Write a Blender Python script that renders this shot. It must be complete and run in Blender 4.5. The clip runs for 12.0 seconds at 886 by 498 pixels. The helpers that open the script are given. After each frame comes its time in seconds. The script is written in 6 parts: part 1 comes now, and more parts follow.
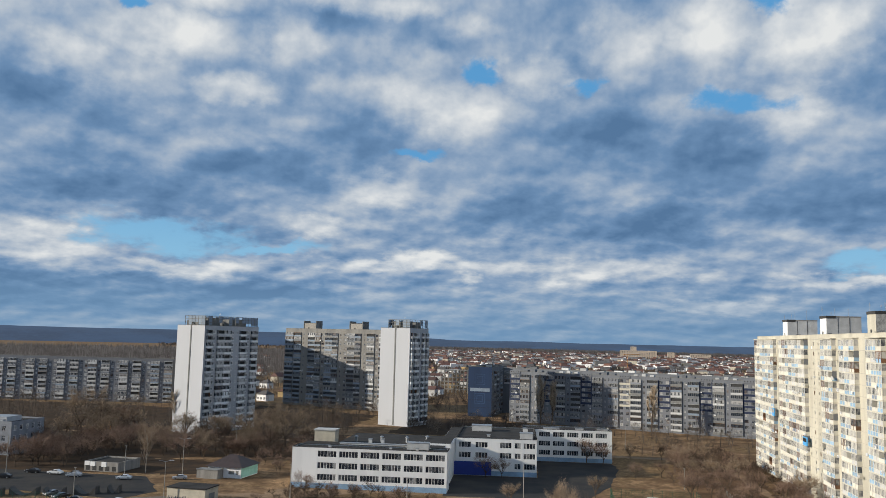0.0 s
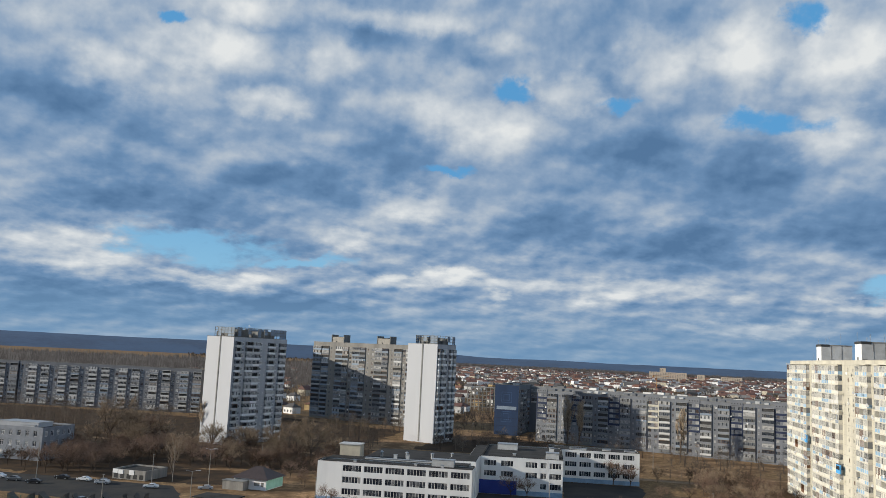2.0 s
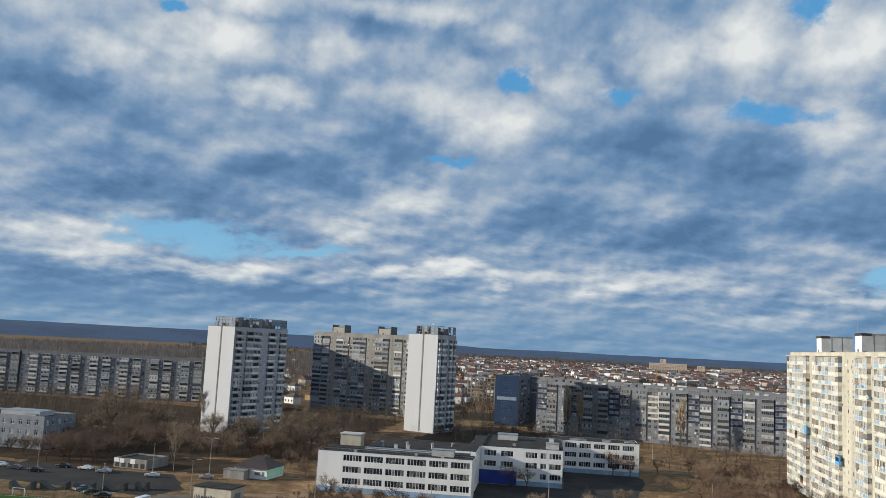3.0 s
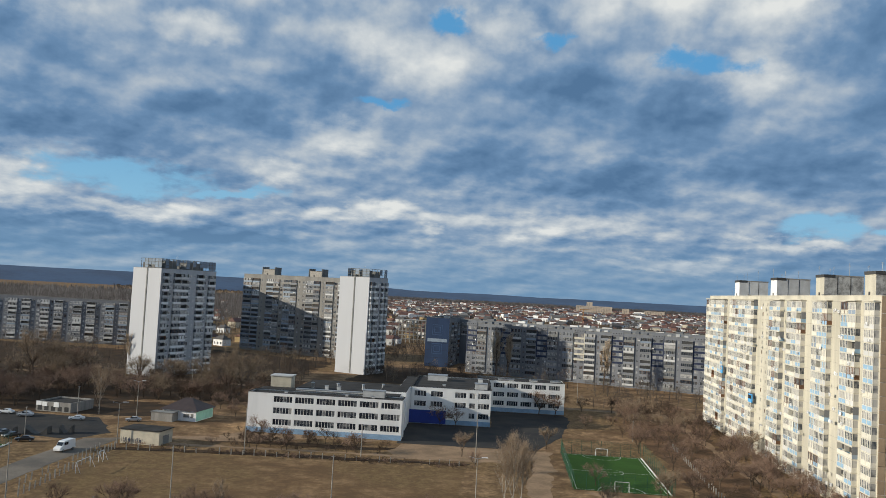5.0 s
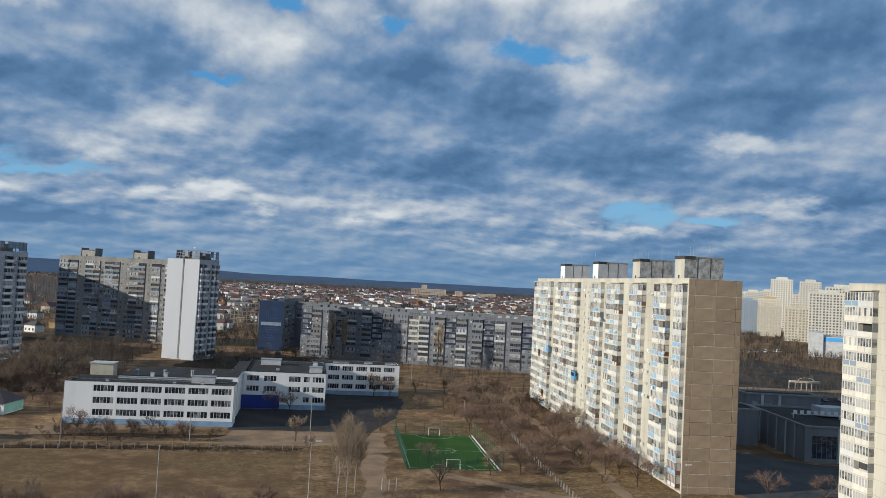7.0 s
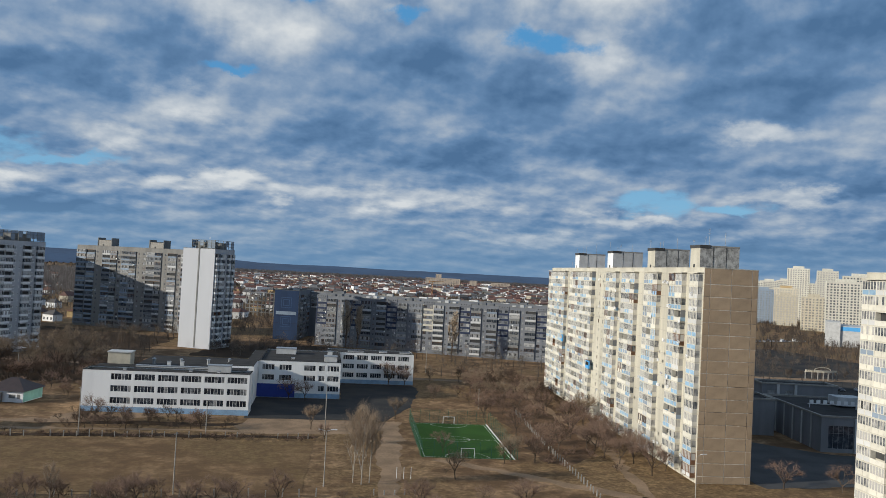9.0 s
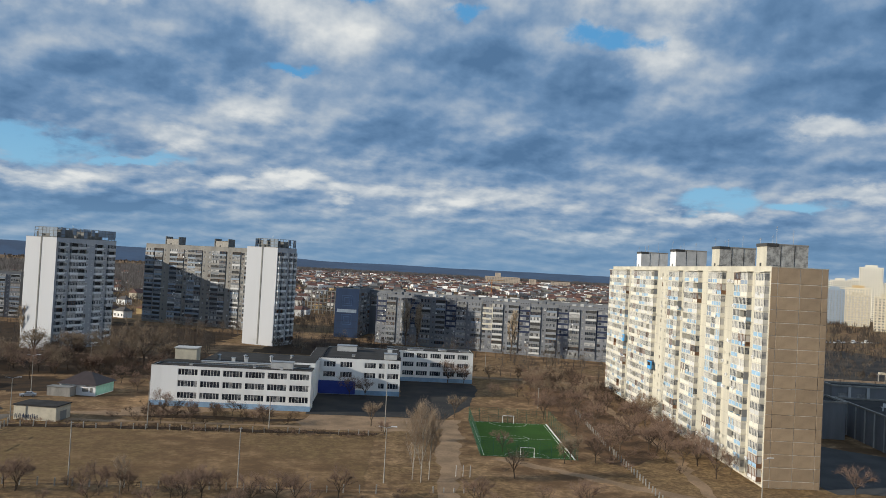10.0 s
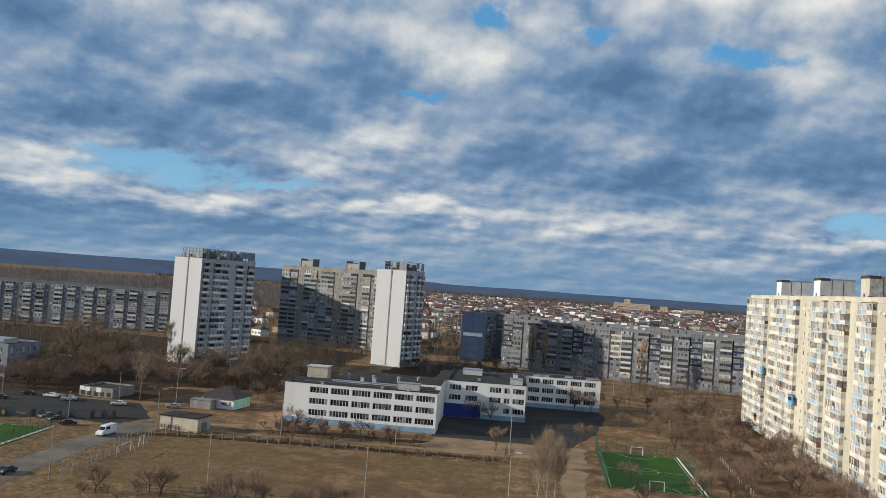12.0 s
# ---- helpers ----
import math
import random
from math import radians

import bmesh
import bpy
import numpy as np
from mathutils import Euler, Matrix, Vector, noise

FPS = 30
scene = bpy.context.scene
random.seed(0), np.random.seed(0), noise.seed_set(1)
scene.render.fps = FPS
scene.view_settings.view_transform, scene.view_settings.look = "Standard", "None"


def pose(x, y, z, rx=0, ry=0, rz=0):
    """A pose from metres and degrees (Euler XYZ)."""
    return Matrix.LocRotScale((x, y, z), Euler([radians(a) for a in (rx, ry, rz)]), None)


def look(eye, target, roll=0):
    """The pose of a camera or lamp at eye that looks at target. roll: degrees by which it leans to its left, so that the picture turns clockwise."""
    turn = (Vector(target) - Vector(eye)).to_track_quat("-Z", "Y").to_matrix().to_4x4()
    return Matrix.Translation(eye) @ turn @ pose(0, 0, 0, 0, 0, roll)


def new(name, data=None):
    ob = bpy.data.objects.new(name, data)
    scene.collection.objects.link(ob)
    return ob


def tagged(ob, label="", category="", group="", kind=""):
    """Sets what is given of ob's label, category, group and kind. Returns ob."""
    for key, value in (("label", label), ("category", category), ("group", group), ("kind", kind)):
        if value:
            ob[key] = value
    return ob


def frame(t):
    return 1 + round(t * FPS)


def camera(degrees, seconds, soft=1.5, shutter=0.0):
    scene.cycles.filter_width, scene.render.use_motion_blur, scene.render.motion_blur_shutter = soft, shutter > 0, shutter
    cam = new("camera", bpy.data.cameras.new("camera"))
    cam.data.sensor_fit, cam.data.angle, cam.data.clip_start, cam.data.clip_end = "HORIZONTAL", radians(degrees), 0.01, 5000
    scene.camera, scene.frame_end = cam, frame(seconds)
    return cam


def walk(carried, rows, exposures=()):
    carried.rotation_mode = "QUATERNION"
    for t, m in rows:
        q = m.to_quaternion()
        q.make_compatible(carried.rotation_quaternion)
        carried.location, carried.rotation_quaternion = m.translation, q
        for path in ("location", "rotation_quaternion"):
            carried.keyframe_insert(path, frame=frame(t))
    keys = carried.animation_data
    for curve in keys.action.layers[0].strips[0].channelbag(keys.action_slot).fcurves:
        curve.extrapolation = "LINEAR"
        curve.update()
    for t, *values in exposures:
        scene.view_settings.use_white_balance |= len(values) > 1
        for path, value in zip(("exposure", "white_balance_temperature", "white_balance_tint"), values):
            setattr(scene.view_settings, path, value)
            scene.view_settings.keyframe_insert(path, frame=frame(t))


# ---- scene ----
EYE = 43.5
cam = camera(56.78, 12.0, soft=0.75)
PATH = [
    (0.0, pose(0, 0, EYE, 96.355, -1.358, 5.004)),
    (0.5, pose(0, 0, EYE, 95.874, -1.801, 5.628)),
    (1.0, pose(0, 0, EYE, 96.312, -2.153, 6.058)),
    (1.5, pose(0, 0, EYE, 96.982, -2.653, 6.221)),
    (2.0, pose(0, 0, EYE, 97.430, -2.691, 6.892)),
    (2.5, pose(0, 0, EYE, 97.370, -2.871, 6.976)),
    (4.3, pose(0, 0, EYE, 93.801, -3.182, 5.325)),
    (4.5, pose(0, 0, EYE, 93.565, -3.181, 4.380)),
    (5.0, pose(0, 0, EYE, 93.043, -3.042, 2.146)),
    (5.5, pose(0, 0, EYE, 92.583, -3.051, 0.022)),
    (6.0, pose(0, 0, EYE, 92.266, -2.806, -3.079)),
    (6.5, pose(0, 0, EYE, 92.349, -2.999, -6.874)),
    (7.0, pose(0, 0, EYE, 92.450, -3.044, -9.287)),
    (7.2, pose(0, 0, EYE, 92.421, -3.093, -10.204)),
    (9.0, pose(0, 0, EYE, 91.654, -3.007, -8.289)),
    (9.5, pose(0, 0, EYE, 91.586, -3.108, -6.394)),
    (10.0, pose(0, 0, EYE, 91.329, -3.099, -4.144)),
    (10.5, pose(0, 0, EYE, 90.697, -3.178, -1.115)),
    (11.0, pose(0, 0, EYE, 90.917, -3.367, 2.036)),
    (11.5, pose(0, 0, EYE, 91.833, -4.136, 3.965)),
    (12.0, pose(0, 0, EYE, 92.473, -4.066, 4.698)),
]
walk(cam, PATH, ((0.0, 0.06, 6350, 8), (2.5, 0.05, 6300, 7), (5.5, 0.02, 6400, 6), (6.0, 0.02, 6350, 6), (7.0, -0.1, 6000, 7), (9.0, -0.12, 6100, 7), (9.5, -0.12, 6150, 7), (10.0, 0.02, 6350, 7), (10.5, 0.02, 6450, 7), (12.0, 0.02, 6450, 8)))

# ---- world, sun, exposure ----
SUN_EL, SUN_GO = 17.0, 13.0          # elevation; heading of the light over the ground, from +x towards +y


def link(nt, a, b):
    nt.links.new(a, b)


def nd(nt, kind, **vals):
    n = nt.nodes.new(kind)
    for k, v in vals.items():
        n.inputs[k].default_value = v
    return n


def math_node(nt, op, a, b=None, clamp=False):
    n = nt.nodes.new("ShaderNodeMath")
    n.operation, n.use_clamp = op, clamp
    for i, v in enumerate((a, b)):
        if v is None:
            continue
        if isinstance(v, (int, float)):
            n.inputs[i].default_value = v
        else:
            link(nt, v, n.inputs[i])
    return n.outputs[0]


def ramp(nt, fac, stops, smooth=True):
    r = nt.nodes.new("ShaderNodeValToRGB")
    r.color_ramp.interpolation = "EASE" if smooth else "LINEAR"
    while len(r.color_ramp.elements) < len(stops):
        r.color_ramp.elements.new(0.5)
    for e, (p, c) in zip(r.color_ramp.elements, stops):
        e.position, e.color = p, (*c, 1) if len(c) == 3 else c
    link(nt, fac, r.inputs[0])
    return r.outputs[0]


def mix(nt, fac, a, b, blend="MIX"):
    m = nt.nodes.new("ShaderNodeMix")
    m.data_type, m.blend_type = "RGBA", blend
    for sock, v in ((m.inputs[0], fac), (m.inputs[6], a), (m.inputs[7], b)):
        if isinstance(v, (int, float)):
            sock.default_value = v
        elif isinstance(v, tuple):
            sock.default_value = (*v, 1)
        else:
            link(nt, v, sock)
    return m.outputs[2]


# the sky's large masses: bearing, height, half width, half height, in degrees
SKY_GAPS = [(-2.2, 18.7, 1.6, 0.8), (4.3, 17.8, 1.4, 0.6), (14.7, 16.2, 3.6, 0.9), (-7.1, 12.9, 1.8, 0.4), (-24.1, 6.7, 5.9, 1.3), (22.5, 5.4, 2.4, 1.0), (17.3, 22.0, 1.6, 1.0), (-27.0, 21.2, 1.0, 0.5), (-17.1, 6.0, 4.3, 0.5), (27.7, 5.0, 2.8, 0.5)]
SKY_BELLIES = [(-11.1, 14.0, 4.3, 2.4), (-31.5, 14.7, 5.9, 2.8), (-0.6, 8.6, 7.9, 1.6), (12.5, 12.1, 6.3, 2.4), (21.4, 9.5, 6.0, 2.4), (-27.4, 9.2, 8.7, 1.6), (-8.2, 21.5, 5.9, 1.4), (-31.6, 3.0, 6.3, 1.4), (6.4, 14.6, 4.0, 1.6), (-17.3, 11.4, 4.7, 1.6), (8.0, 8.5, 5.5, 1.4), (-20.6, 2.8, 7.9, 0.8), (31.1, 12.7, 4.7, 2.0), (33.9, 7.3, 4.0, 1.2), (26.5, 16.5, 5.5, 3.0), (33.5, 17.5, 5.0, 3.5), (27.5, 12.0, 5.0, 1.6), (27.0, 2.2, 8.0, 1.2)]
SKY_TOPS = [(-16.1, 19.6, 2.4, 2.0), (1.3, 18.3, 2.4, 1.2), (7.2, 20.2, 2.4, 2.4), (13.3, 20.5, 3.2, 2.4), (18.2, 15.4, 2.6, 2.0), (19.7, 19.8, 4.0, 2.4), (-5.5, 15.8, 5.1, 2.0), (-19.9, 16.6, 2.4, 1.0), (-24.5, 19.6, 5.9, 1.6), (-31.8, 5.8, 4.7, 1.2), (-29.7, 17.4, 4.0, 1.6), (-10.2, 10.6, 4.0, 1.2), (-14.0, 7.3, 2.4, 0.8), (-3.0, 4.0, 0.8, 0.4), (5.3, 5.0, 7.1, 0.8), (14.1, 2.8, 5.9, 0.4), (-8.4, 5.1, 6.3, 0.5), (-23.6, 4.5, 5.5, 0.5), (-11.5, 22.6, 5.5, 0.8), (28.9, 10.1, 3.6, 0.6), (31.0, 5.8, 3.6, 0.5), (-22.0, 22.5, 4.0, 1.2), (-4.0, 21.5, 2.5, 1.0), (20.9, 4.2, 5.1, 0.4)]


def make_world():
    w = bpy.data.worlds.new("cloudy_sky")
    scene.world = w
    w.use_nodes = True
    nt = w.node_tree
    nt.nodes.clear()
    out = nt.nodes.new("ShaderNodeOutputWorld")
    bg = nt.nodes.new("ShaderNodeBackground")
    sky = nt.nodes.new("ShaderNodeTexSky")
    sky.sky_type, sky.sun_disc = "NISHITA", False
    sky.sun_elevation, sky.sun_rotation = radians(SUN_EL), radians(-90 - SUN_GO)
    tc = nt.nodes.new("ShaderNodeTexCoord")
    sep = nt.nodes.new("ShaderNodeSeparateXYZ")
    link(nt, tc.outputs["Generated"], sep.inputs[0])
    x, y, z = sep.outputs
    az = math_node(nt, "MULTIPLY", math_node(nt, "ARCTAN2", x, y), 57.2958)
    el = math_node(nt, "MULTIPLY", math_node(nt, "ARCSINE", z), 57.2958)
    flat = nt.nodes.new("ShaderNodeCombineXYZ")
    link(nt, az, flat.inputs[0]), link(nt, el, flat.inputs[1])
    # cloud deck: flatter and more crowded towards the horizon
    deck = nt.nodes.new("ShaderNodeCombineXYZ")
    up = math_node(nt, "LOGARITHM", math_node(nt, "ADD", math_node(nt, "MAXIMUM", el, 0.0), 8.0), 2.71828)
    link(nt, math_node(nt, "MULTIPLY", az, 0.072), deck.inputs[0]), link(nt, math_node(nt, "MULTIPLY", up, 2.3), deck.inputs[1])

    def cloud_noise(scale, detail, off, dist=0.0, rough=0.55, out="Fac"):
        mp = nt.nodes.new("ShaderNodeMapping")
        mp.inputs["Location"].default_value = off
        link(nt, deck.outputs[0], mp.inputs[0])
        n = nd(nt, "ShaderNodeTexNoise", Scale=scale, Detail=detail, Roughness=rough, Distortion=dist)
        link(nt, mp.outputs[0], n.inputs["Vector"])
        return n.outputs[out]
    # ragged edges for the large masses
    wob = nt.nodes.new("ShaderNodeVectorMath")
    wob.operation = "MULTIPLY_ADD"
    link(nt, cloud_noise(2.4, 6, (4.0, 1.0, 0.0), 0.0, 0.6, "Color"), wob.inputs[0])
    wob.inputs[1].default_value = (6.0, 3.6, 0)
    link(nt, flat.outputs[0], wob.inputs[2])

    def masses(blobs, inner=0.25, outer=1.5):
        total = None
        for a, e, ra, re in blobs:
            mp = nt.nodes.new("ShaderNodeMapping")
            mp.inputs["Scale"].default_value = (1 / ra, 1 / re, 0)
            mp.inputs["Location"].default_value = (-(a + 3.0) / ra, -(e + 1.8) / re, 0)
            link(nt, wob.outputs[0], mp.inputs[0])
            ln = nt.nodes.new("ShaderNodeVectorMath")
            ln.operation = "LENGTH"
            link(nt, mp.outputs[0], ln.inputs[0])
            mr = nt.nodes.new("ShaderNodeMapRange")
            mr.interpolation_type = "SMOOTHSTEP"
            for k, val in ((1, outer), (2, inner), (3, 0.0), (4, 1.0)):
                mr.inputs[k].default_value = val
            link(nt, ln.outputs["Value"], mr.inputs[0])
            total = mr.outputs[0] if total is None else math_node(nt, "MAXIMUM", total, mr.outputs[0])
        return total
    gaps = masses(SKY_GAPS)
    bellies = masses(SKY_BELLIES)
    tops = masses(SKY_TOPS)
    # heaped lumps, lit from the sun's side: the deck's thickness here against its thickness a little towards the sun
    def heap(scale, detail, off, lean, dist, rough):
        here = cloud_noise(scale, detail, off, dist, rough)
        there = cloud_noise(scale, detail, (off[0] + lean[0], off[1] + lean[1], off[2]), dist, rough)
        return here, math_node(nt, "SUBTRACT", here, there)
    mid, lit = heap(1.9, 5, (1.3, 2.9, 4.0), (-0.06, 0.10), 0.0, 0.47)
    lump, lit_small = heap(4.6, 5, (2.0, 6.0, 1.0), (-0.025, 0.05), 0.0, 0.5)
    soft = cloud_noise(0.8, 3, (5.3, 0.9, 1.0), 0.2, 0.5)
    fine = cloud_noise(7.0, 6, (0.3, 3.0, 2.0), 0.1, 0.62)
    near = math_node(nt, "SUBTRACT", 1.0, math_node(nt, "MULTIPLY", el, 0.09), True)      # small heaps crowd the lower sky
    tone = math_node(nt, "ADD", 0.465, math_node(nt, "MULTIPLY", tops, 0.33))
    tone = math_node(nt, "SUBTRACT", tone, math_node(nt, "MULTIPLY", bellies, 0.30))
    for field, weight, level in ((mid, 0.42, 0.5), (soft, 0.35, 0.5), (lump, 0.20, 0.5), (fine, 0.17, 0.5), (lit, 0.85, 0.0), (lit_small, 0.5, 0.0), (math_node(nt, "MULTIPLY", lit_small, near), 0.9, 0.0)):
        tone = math_node(nt, "ADD", tone, math_node(nt, "MULTIPLY", math_node(nt, "SUBTRACT", field, level), weight))
    tone = math_node(nt, "ADD", tone, 0.0, True)
    cloud = ramp(nt, tone, [(0.06, (0.09, 0.175, 0.315)), (0.28, (0.148, 0.252, 0.415)), (0.46, (0.262, 0.352, 0.488)), (0.66, (0.45, 0.50, 0.57)), (0.95, (0.76, 0.755, 0.745))], False)
    deep = mix(nt, 1.0, sky.outputs[0], (0.10, 0.10, 0.11), "MULTIPLY")
    blue = mix(nt, 0.8, deep, (0.095, 0.335, 0.64))
    low = ramp(nt, z, [(0.06, (1, 1, 1)), (0.22, (0, 0, 0))])
    blue = mix(nt, math_node(nt, "MULTIPLY", low, 0.6), blue, (0.33, 0.58, 0.74))
    hole = math_node(nt, "ADD", gaps, math_node(nt, "MULTIPLY", math_node(nt, "SUBTRACT", 0.5, fine), 1.5))
    cover = ramp(nt, hole, [(0.22, (1, 1, 1)), (1.05, (0, 0, 0))])
    col = mix(nt, cover, blue, cloud)
    # low haze towards the horizon
    hz = ramp(nt, z, [(0.0, (1, 1, 1)), (0.025, (0.75, 0.75, 0.75)), (0.085, (0, 0, 0))])
    col = mix(nt, math_node(nt, "MULTIPLY", hz, 0.8), col, (0.165, 0.29, 0.45))
    link(nt, col, bg.inputs[0])
    bg.inputs[1].default_value = 1.0
    link(nt, bg.outputs[0], out.inputs[0])


make_world()
sun_data = bpy.data.lights.new("sun", "SUN")
sun_data.energy, sun_data.angle, sun_data.color = 5.0, radians(0.6), (1.0, 0.895, 0.755)
sun = new("sun", sun_data)
_e, _g = radians(SUN_EL), radians(SUN_GO)
sun.matrix_world = look((0, 0, 300), Vector((0, 0, 300)) + Vector((math.cos(_e) * math.cos(_g), math.cos(_e) * math.sin(_g), -math.sin(_e))))

# ---- materials ----


def mat(name, color, rough=0.8, vary=0.25, scale=0.6, fine=12.0, bump=0.15, rand=0.0, dark=None, metal=0.0, streaks=False, coat=0.0):
    """A surface with stains at one scale and grain at another; rand: how much one piece differs from the next."""
    m = bpy.data.materials.new(name)
    m.use_nodes = True
    nt = m.node_tree
    bs = nt.nodes["Principled BSDF"]
    tc = nt.nodes.new("ShaderNodeTexCoord")
    vec = tc.outputs["Object"]
    if streaks:
        mp = nt.nodes.new("ShaderNodeMapping")
        mp.inputs["Scale"].default_value = (1, 1, 0.15)
        link(nt, vec, mp.inputs[0])
        svec = mp.outputs[0]
    else:
        svec = vec
    n1 = nd(nt, "ShaderNodeTexNoise", Scale=scale, Detail=4, Roughness=0.6)
    link(nt, svec, n1.inputs["Vector"])
    n2 = nd(nt, "ShaderNodeTexNoise", Scale=fine, Detail=3, Roughness=0.6)
    link(nt, vec, n2.inputs["Vector"])
    dark = dark or tuple(c * 0.55 for c in color)
    f = math_node(nt, "ADD", math_node(nt, "MULTIPLY", n1.outputs["Fac"], 0.7), math_node(nt, "MULTIPLY", n2.outputs["Fac"], 0.3))
    k = ramp(nt, f, [(0.36, (1, 1, 1)), (0.62, (0, 0, 0))])
    col = mix(nt, math_node(nt, "MULTIPLY", k, min(1.0, vary * 2)), color, dark)
    if rand:
        oi = nt.nodes.new("ShaderNodeObjectInfo")
        hsv = nt.nodes.new("ShaderNodeHueSaturation")
        link(nt, math_node(nt, "ADD", math_node(nt, "MULTIPLY", oi.outputs["Random"], rand), 1 - rand / 2), hsv.inputs["Value"])
        link(nt, col, hsv.inputs["Color"])
        col = hsv.outputs[0]
    link(nt, col, bs.inputs["Base Color"])
    bs.inputs["Roughness"].default_value, bs.inputs["Metallic"].default_value = rough, metal
    bs.inputs["Coat Weight"].default_value = coat
    if bump:
        b = nd(nt, "ShaderNodeBump", Strength=bump, Distance=0.05)
        link(nt, n2.outputs["Fac"], b.inputs["Height"])
        link(nt, b.outputs[0], bs.inputs["Normal"])
    return m


def glass_mat(name, shift=0.0):
    """Dark panes that mirror the sky, some paled for curtains behind and for bright reflections."""
    m = bpy.data.materials.new(name)
    m.use_nodes = True
    nt = m.node_tree
    bs = nt.nodes["Principled BSDF"]
    tc, oi = nt.nodes.new("ShaderNodeTexCoord"), nt.nodes.new("ShaderNodeObjectInfo")
    add = nt.nodes.new("ShaderNodeVectorMath")
    add.operation = "MULTIPLY_ADD"
    link(nt, oi.outputs["Random"], add.inputs[0])
    add.inputs[1].default_value = (40, 17, 9)
    link(nt, tc.outputs["Object"], add.inputs[2])
    wn = nd(nt, "ShaderNodeTexNoise", Scale=0.9, Detail=1)
    link(nt, add.outputs[0], wn.inputs["Vector"])
    f = math_node(nt, "ADD", math_node(nt, "MULTIPLY", oi.outputs["Random"], 0.45), math_node(nt, "ADD", math_node(nt, "MULTIPLY", wn.outputs["Fac"], 0.6), 0.2 + shift))
    col = ramp(nt, f, [(0.45, (0.018, 0.024, 0.034)), (0.62, (0.05, 0.06, 0.075)), (0.76, (0.18, 0.185, 0.19)), (0.95, (0.45, 0.44, 0.42))], False)
    link(nt, col, bs.inputs["Base Color"])
    bs.inputs["Roughness"].default_value, bs.inputs["Specular IOR Level"].default_value = 0.08, 0.6
    return m


M = {}
M["white_paint"] = mat("white_paint", (0.82, 0.82, 0.81), 0.7, 0.16, 0.25, 6, streaks=True, dark=(0.52, 0.52, 0.52))
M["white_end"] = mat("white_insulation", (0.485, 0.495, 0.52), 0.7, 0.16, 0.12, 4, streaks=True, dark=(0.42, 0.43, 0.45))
M["cream"] = mat("cream_concrete", (0.56, 0.525, 0.43), 0.85, 0.3, 0.2, 5, streaks=True)
M["brown_panel"] = mat("brown_panel", (0.372, 0.277, 0.183), 0.9, 0.25, 0.35, 8, rand=0.18)
M["seam"] = mat("pale_seam", (0.72, 0.68, 0.60), 0.9, 0.5, 0.12, 1.5, dark=(0.14, 0.10, 0.07))
M["grey_panel"] = mat("grey_panel", (0.18, 0.19, 0.205), 0.88, 0.3, 0.15, 6, streaks=True)
M["grey_dark"] = mat("grey_dark_concrete", (0.22, 0.22, 0.21), 0.9, 0.4, 0.3, 6, streaks=True)
M["grey_warm"] = mat("warm_grey_concrete", (0.115, 0.12, 0.13), 0.88, 0.35, 0.15, 6, streaks=True)
M["lift_wall"] = mat("stained_roof_concrete", (0.47, 0.46, 0.43), 0.9, 0.5, 0.7, 5, dark=(0.19, 0.185, 0.175))
M["white_surround"] = mat("white_window_surround", (0.72, 0.72, 0.71), 0.7, 0.2, 0.6, 6, rand=0.15)
M["ply"] = mat("weathered_plywood", (0.10, 0.092, 0.082), 0.9, 0.4, 0.5, 5)
M["service_wall"] = mat("service_concrete", (0.25, 0.255, 0.265), 0.88, 0.3, 0.2, 5, streaks=True)
# near-black tone stands for the shade lying on the far lot
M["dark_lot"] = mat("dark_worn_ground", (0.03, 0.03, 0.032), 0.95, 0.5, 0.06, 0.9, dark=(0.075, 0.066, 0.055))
M["slab_wall"] = mat("slab_concrete", (0.27, 0.258, 0.235), 0.88, 0.3, 0.15, 6, streaks=True, dark=(0.14, 0.135, 0.13))
M["nine_wall"] = mat("washed_concrete_panel", (0.185, 0.195, 0.215), 0.9, 0.3, 0.15, 5, streaks=True, dark=(0.13, 0.138, 0.155))
M["tower_wall"] = mat("tower_grey_panel", (0.47, 0.48, 0.50), 0.88, 0.25, 0.15, 6, streaks=True)
M["aged_frame"] = mat("aged_frame", (0.34, 0.345, 0.35), 0.6, 0.3, 1.0, 8, rand=0.5)
M["blue_wall"] = mat("blue_painted_wall", (0.013, 0.038, 0.10), 0.75, 0.3, 0.2, 6, streaks=True)
M["blue_trim"] = mat("navy_paint", (0.014, 0.026, 0.068), 0.75, 0.3, 0.4, 6)
M["pale_panel"] = mat("pale_panel", (0.56, 0.56, 0.55), 0.8, 0.25, 0.4, 6, rand=0.25)
M["cream_white"] = mat("cream_white_paint", (0.67, 0.64, 0.55), 0.7, 0.25, 0.5, 6, rand=0.2)
M["cream_frame"] = mat("cream_white_frame", (0.67, 0.645, 0.565), 0.6, 0.2, 1.0, 8, rand=0.15)
M["sky_panel"] = mat("light_blue_panel", (0.27, 0.42, 0.57), 0.7, 0.3, 0.5, 6, rand=0.3)
M["bright_blue"] = mat("bright_blue_cladding", (0.09, 0.37, 0.74), 0.6, 0.15, 0.5, 6)
M["beige_panel"] = mat("beige_panel", (0.60, 0.54, 0.42), 0.8, 0.25, 0.4, 6, rand=0.25)
M["mid_panel"] = mat("mid_grey_panel", (0.22, 0.235, 0.26), 0.8, 0.3, 0.4, 6, rand=0.35)
M["grey_blue_panel"] = mat("grey_blue_panel", (0.25, 0.31, 0.385), 0.8, 0.25, 0.4, 6, rand=0.3)
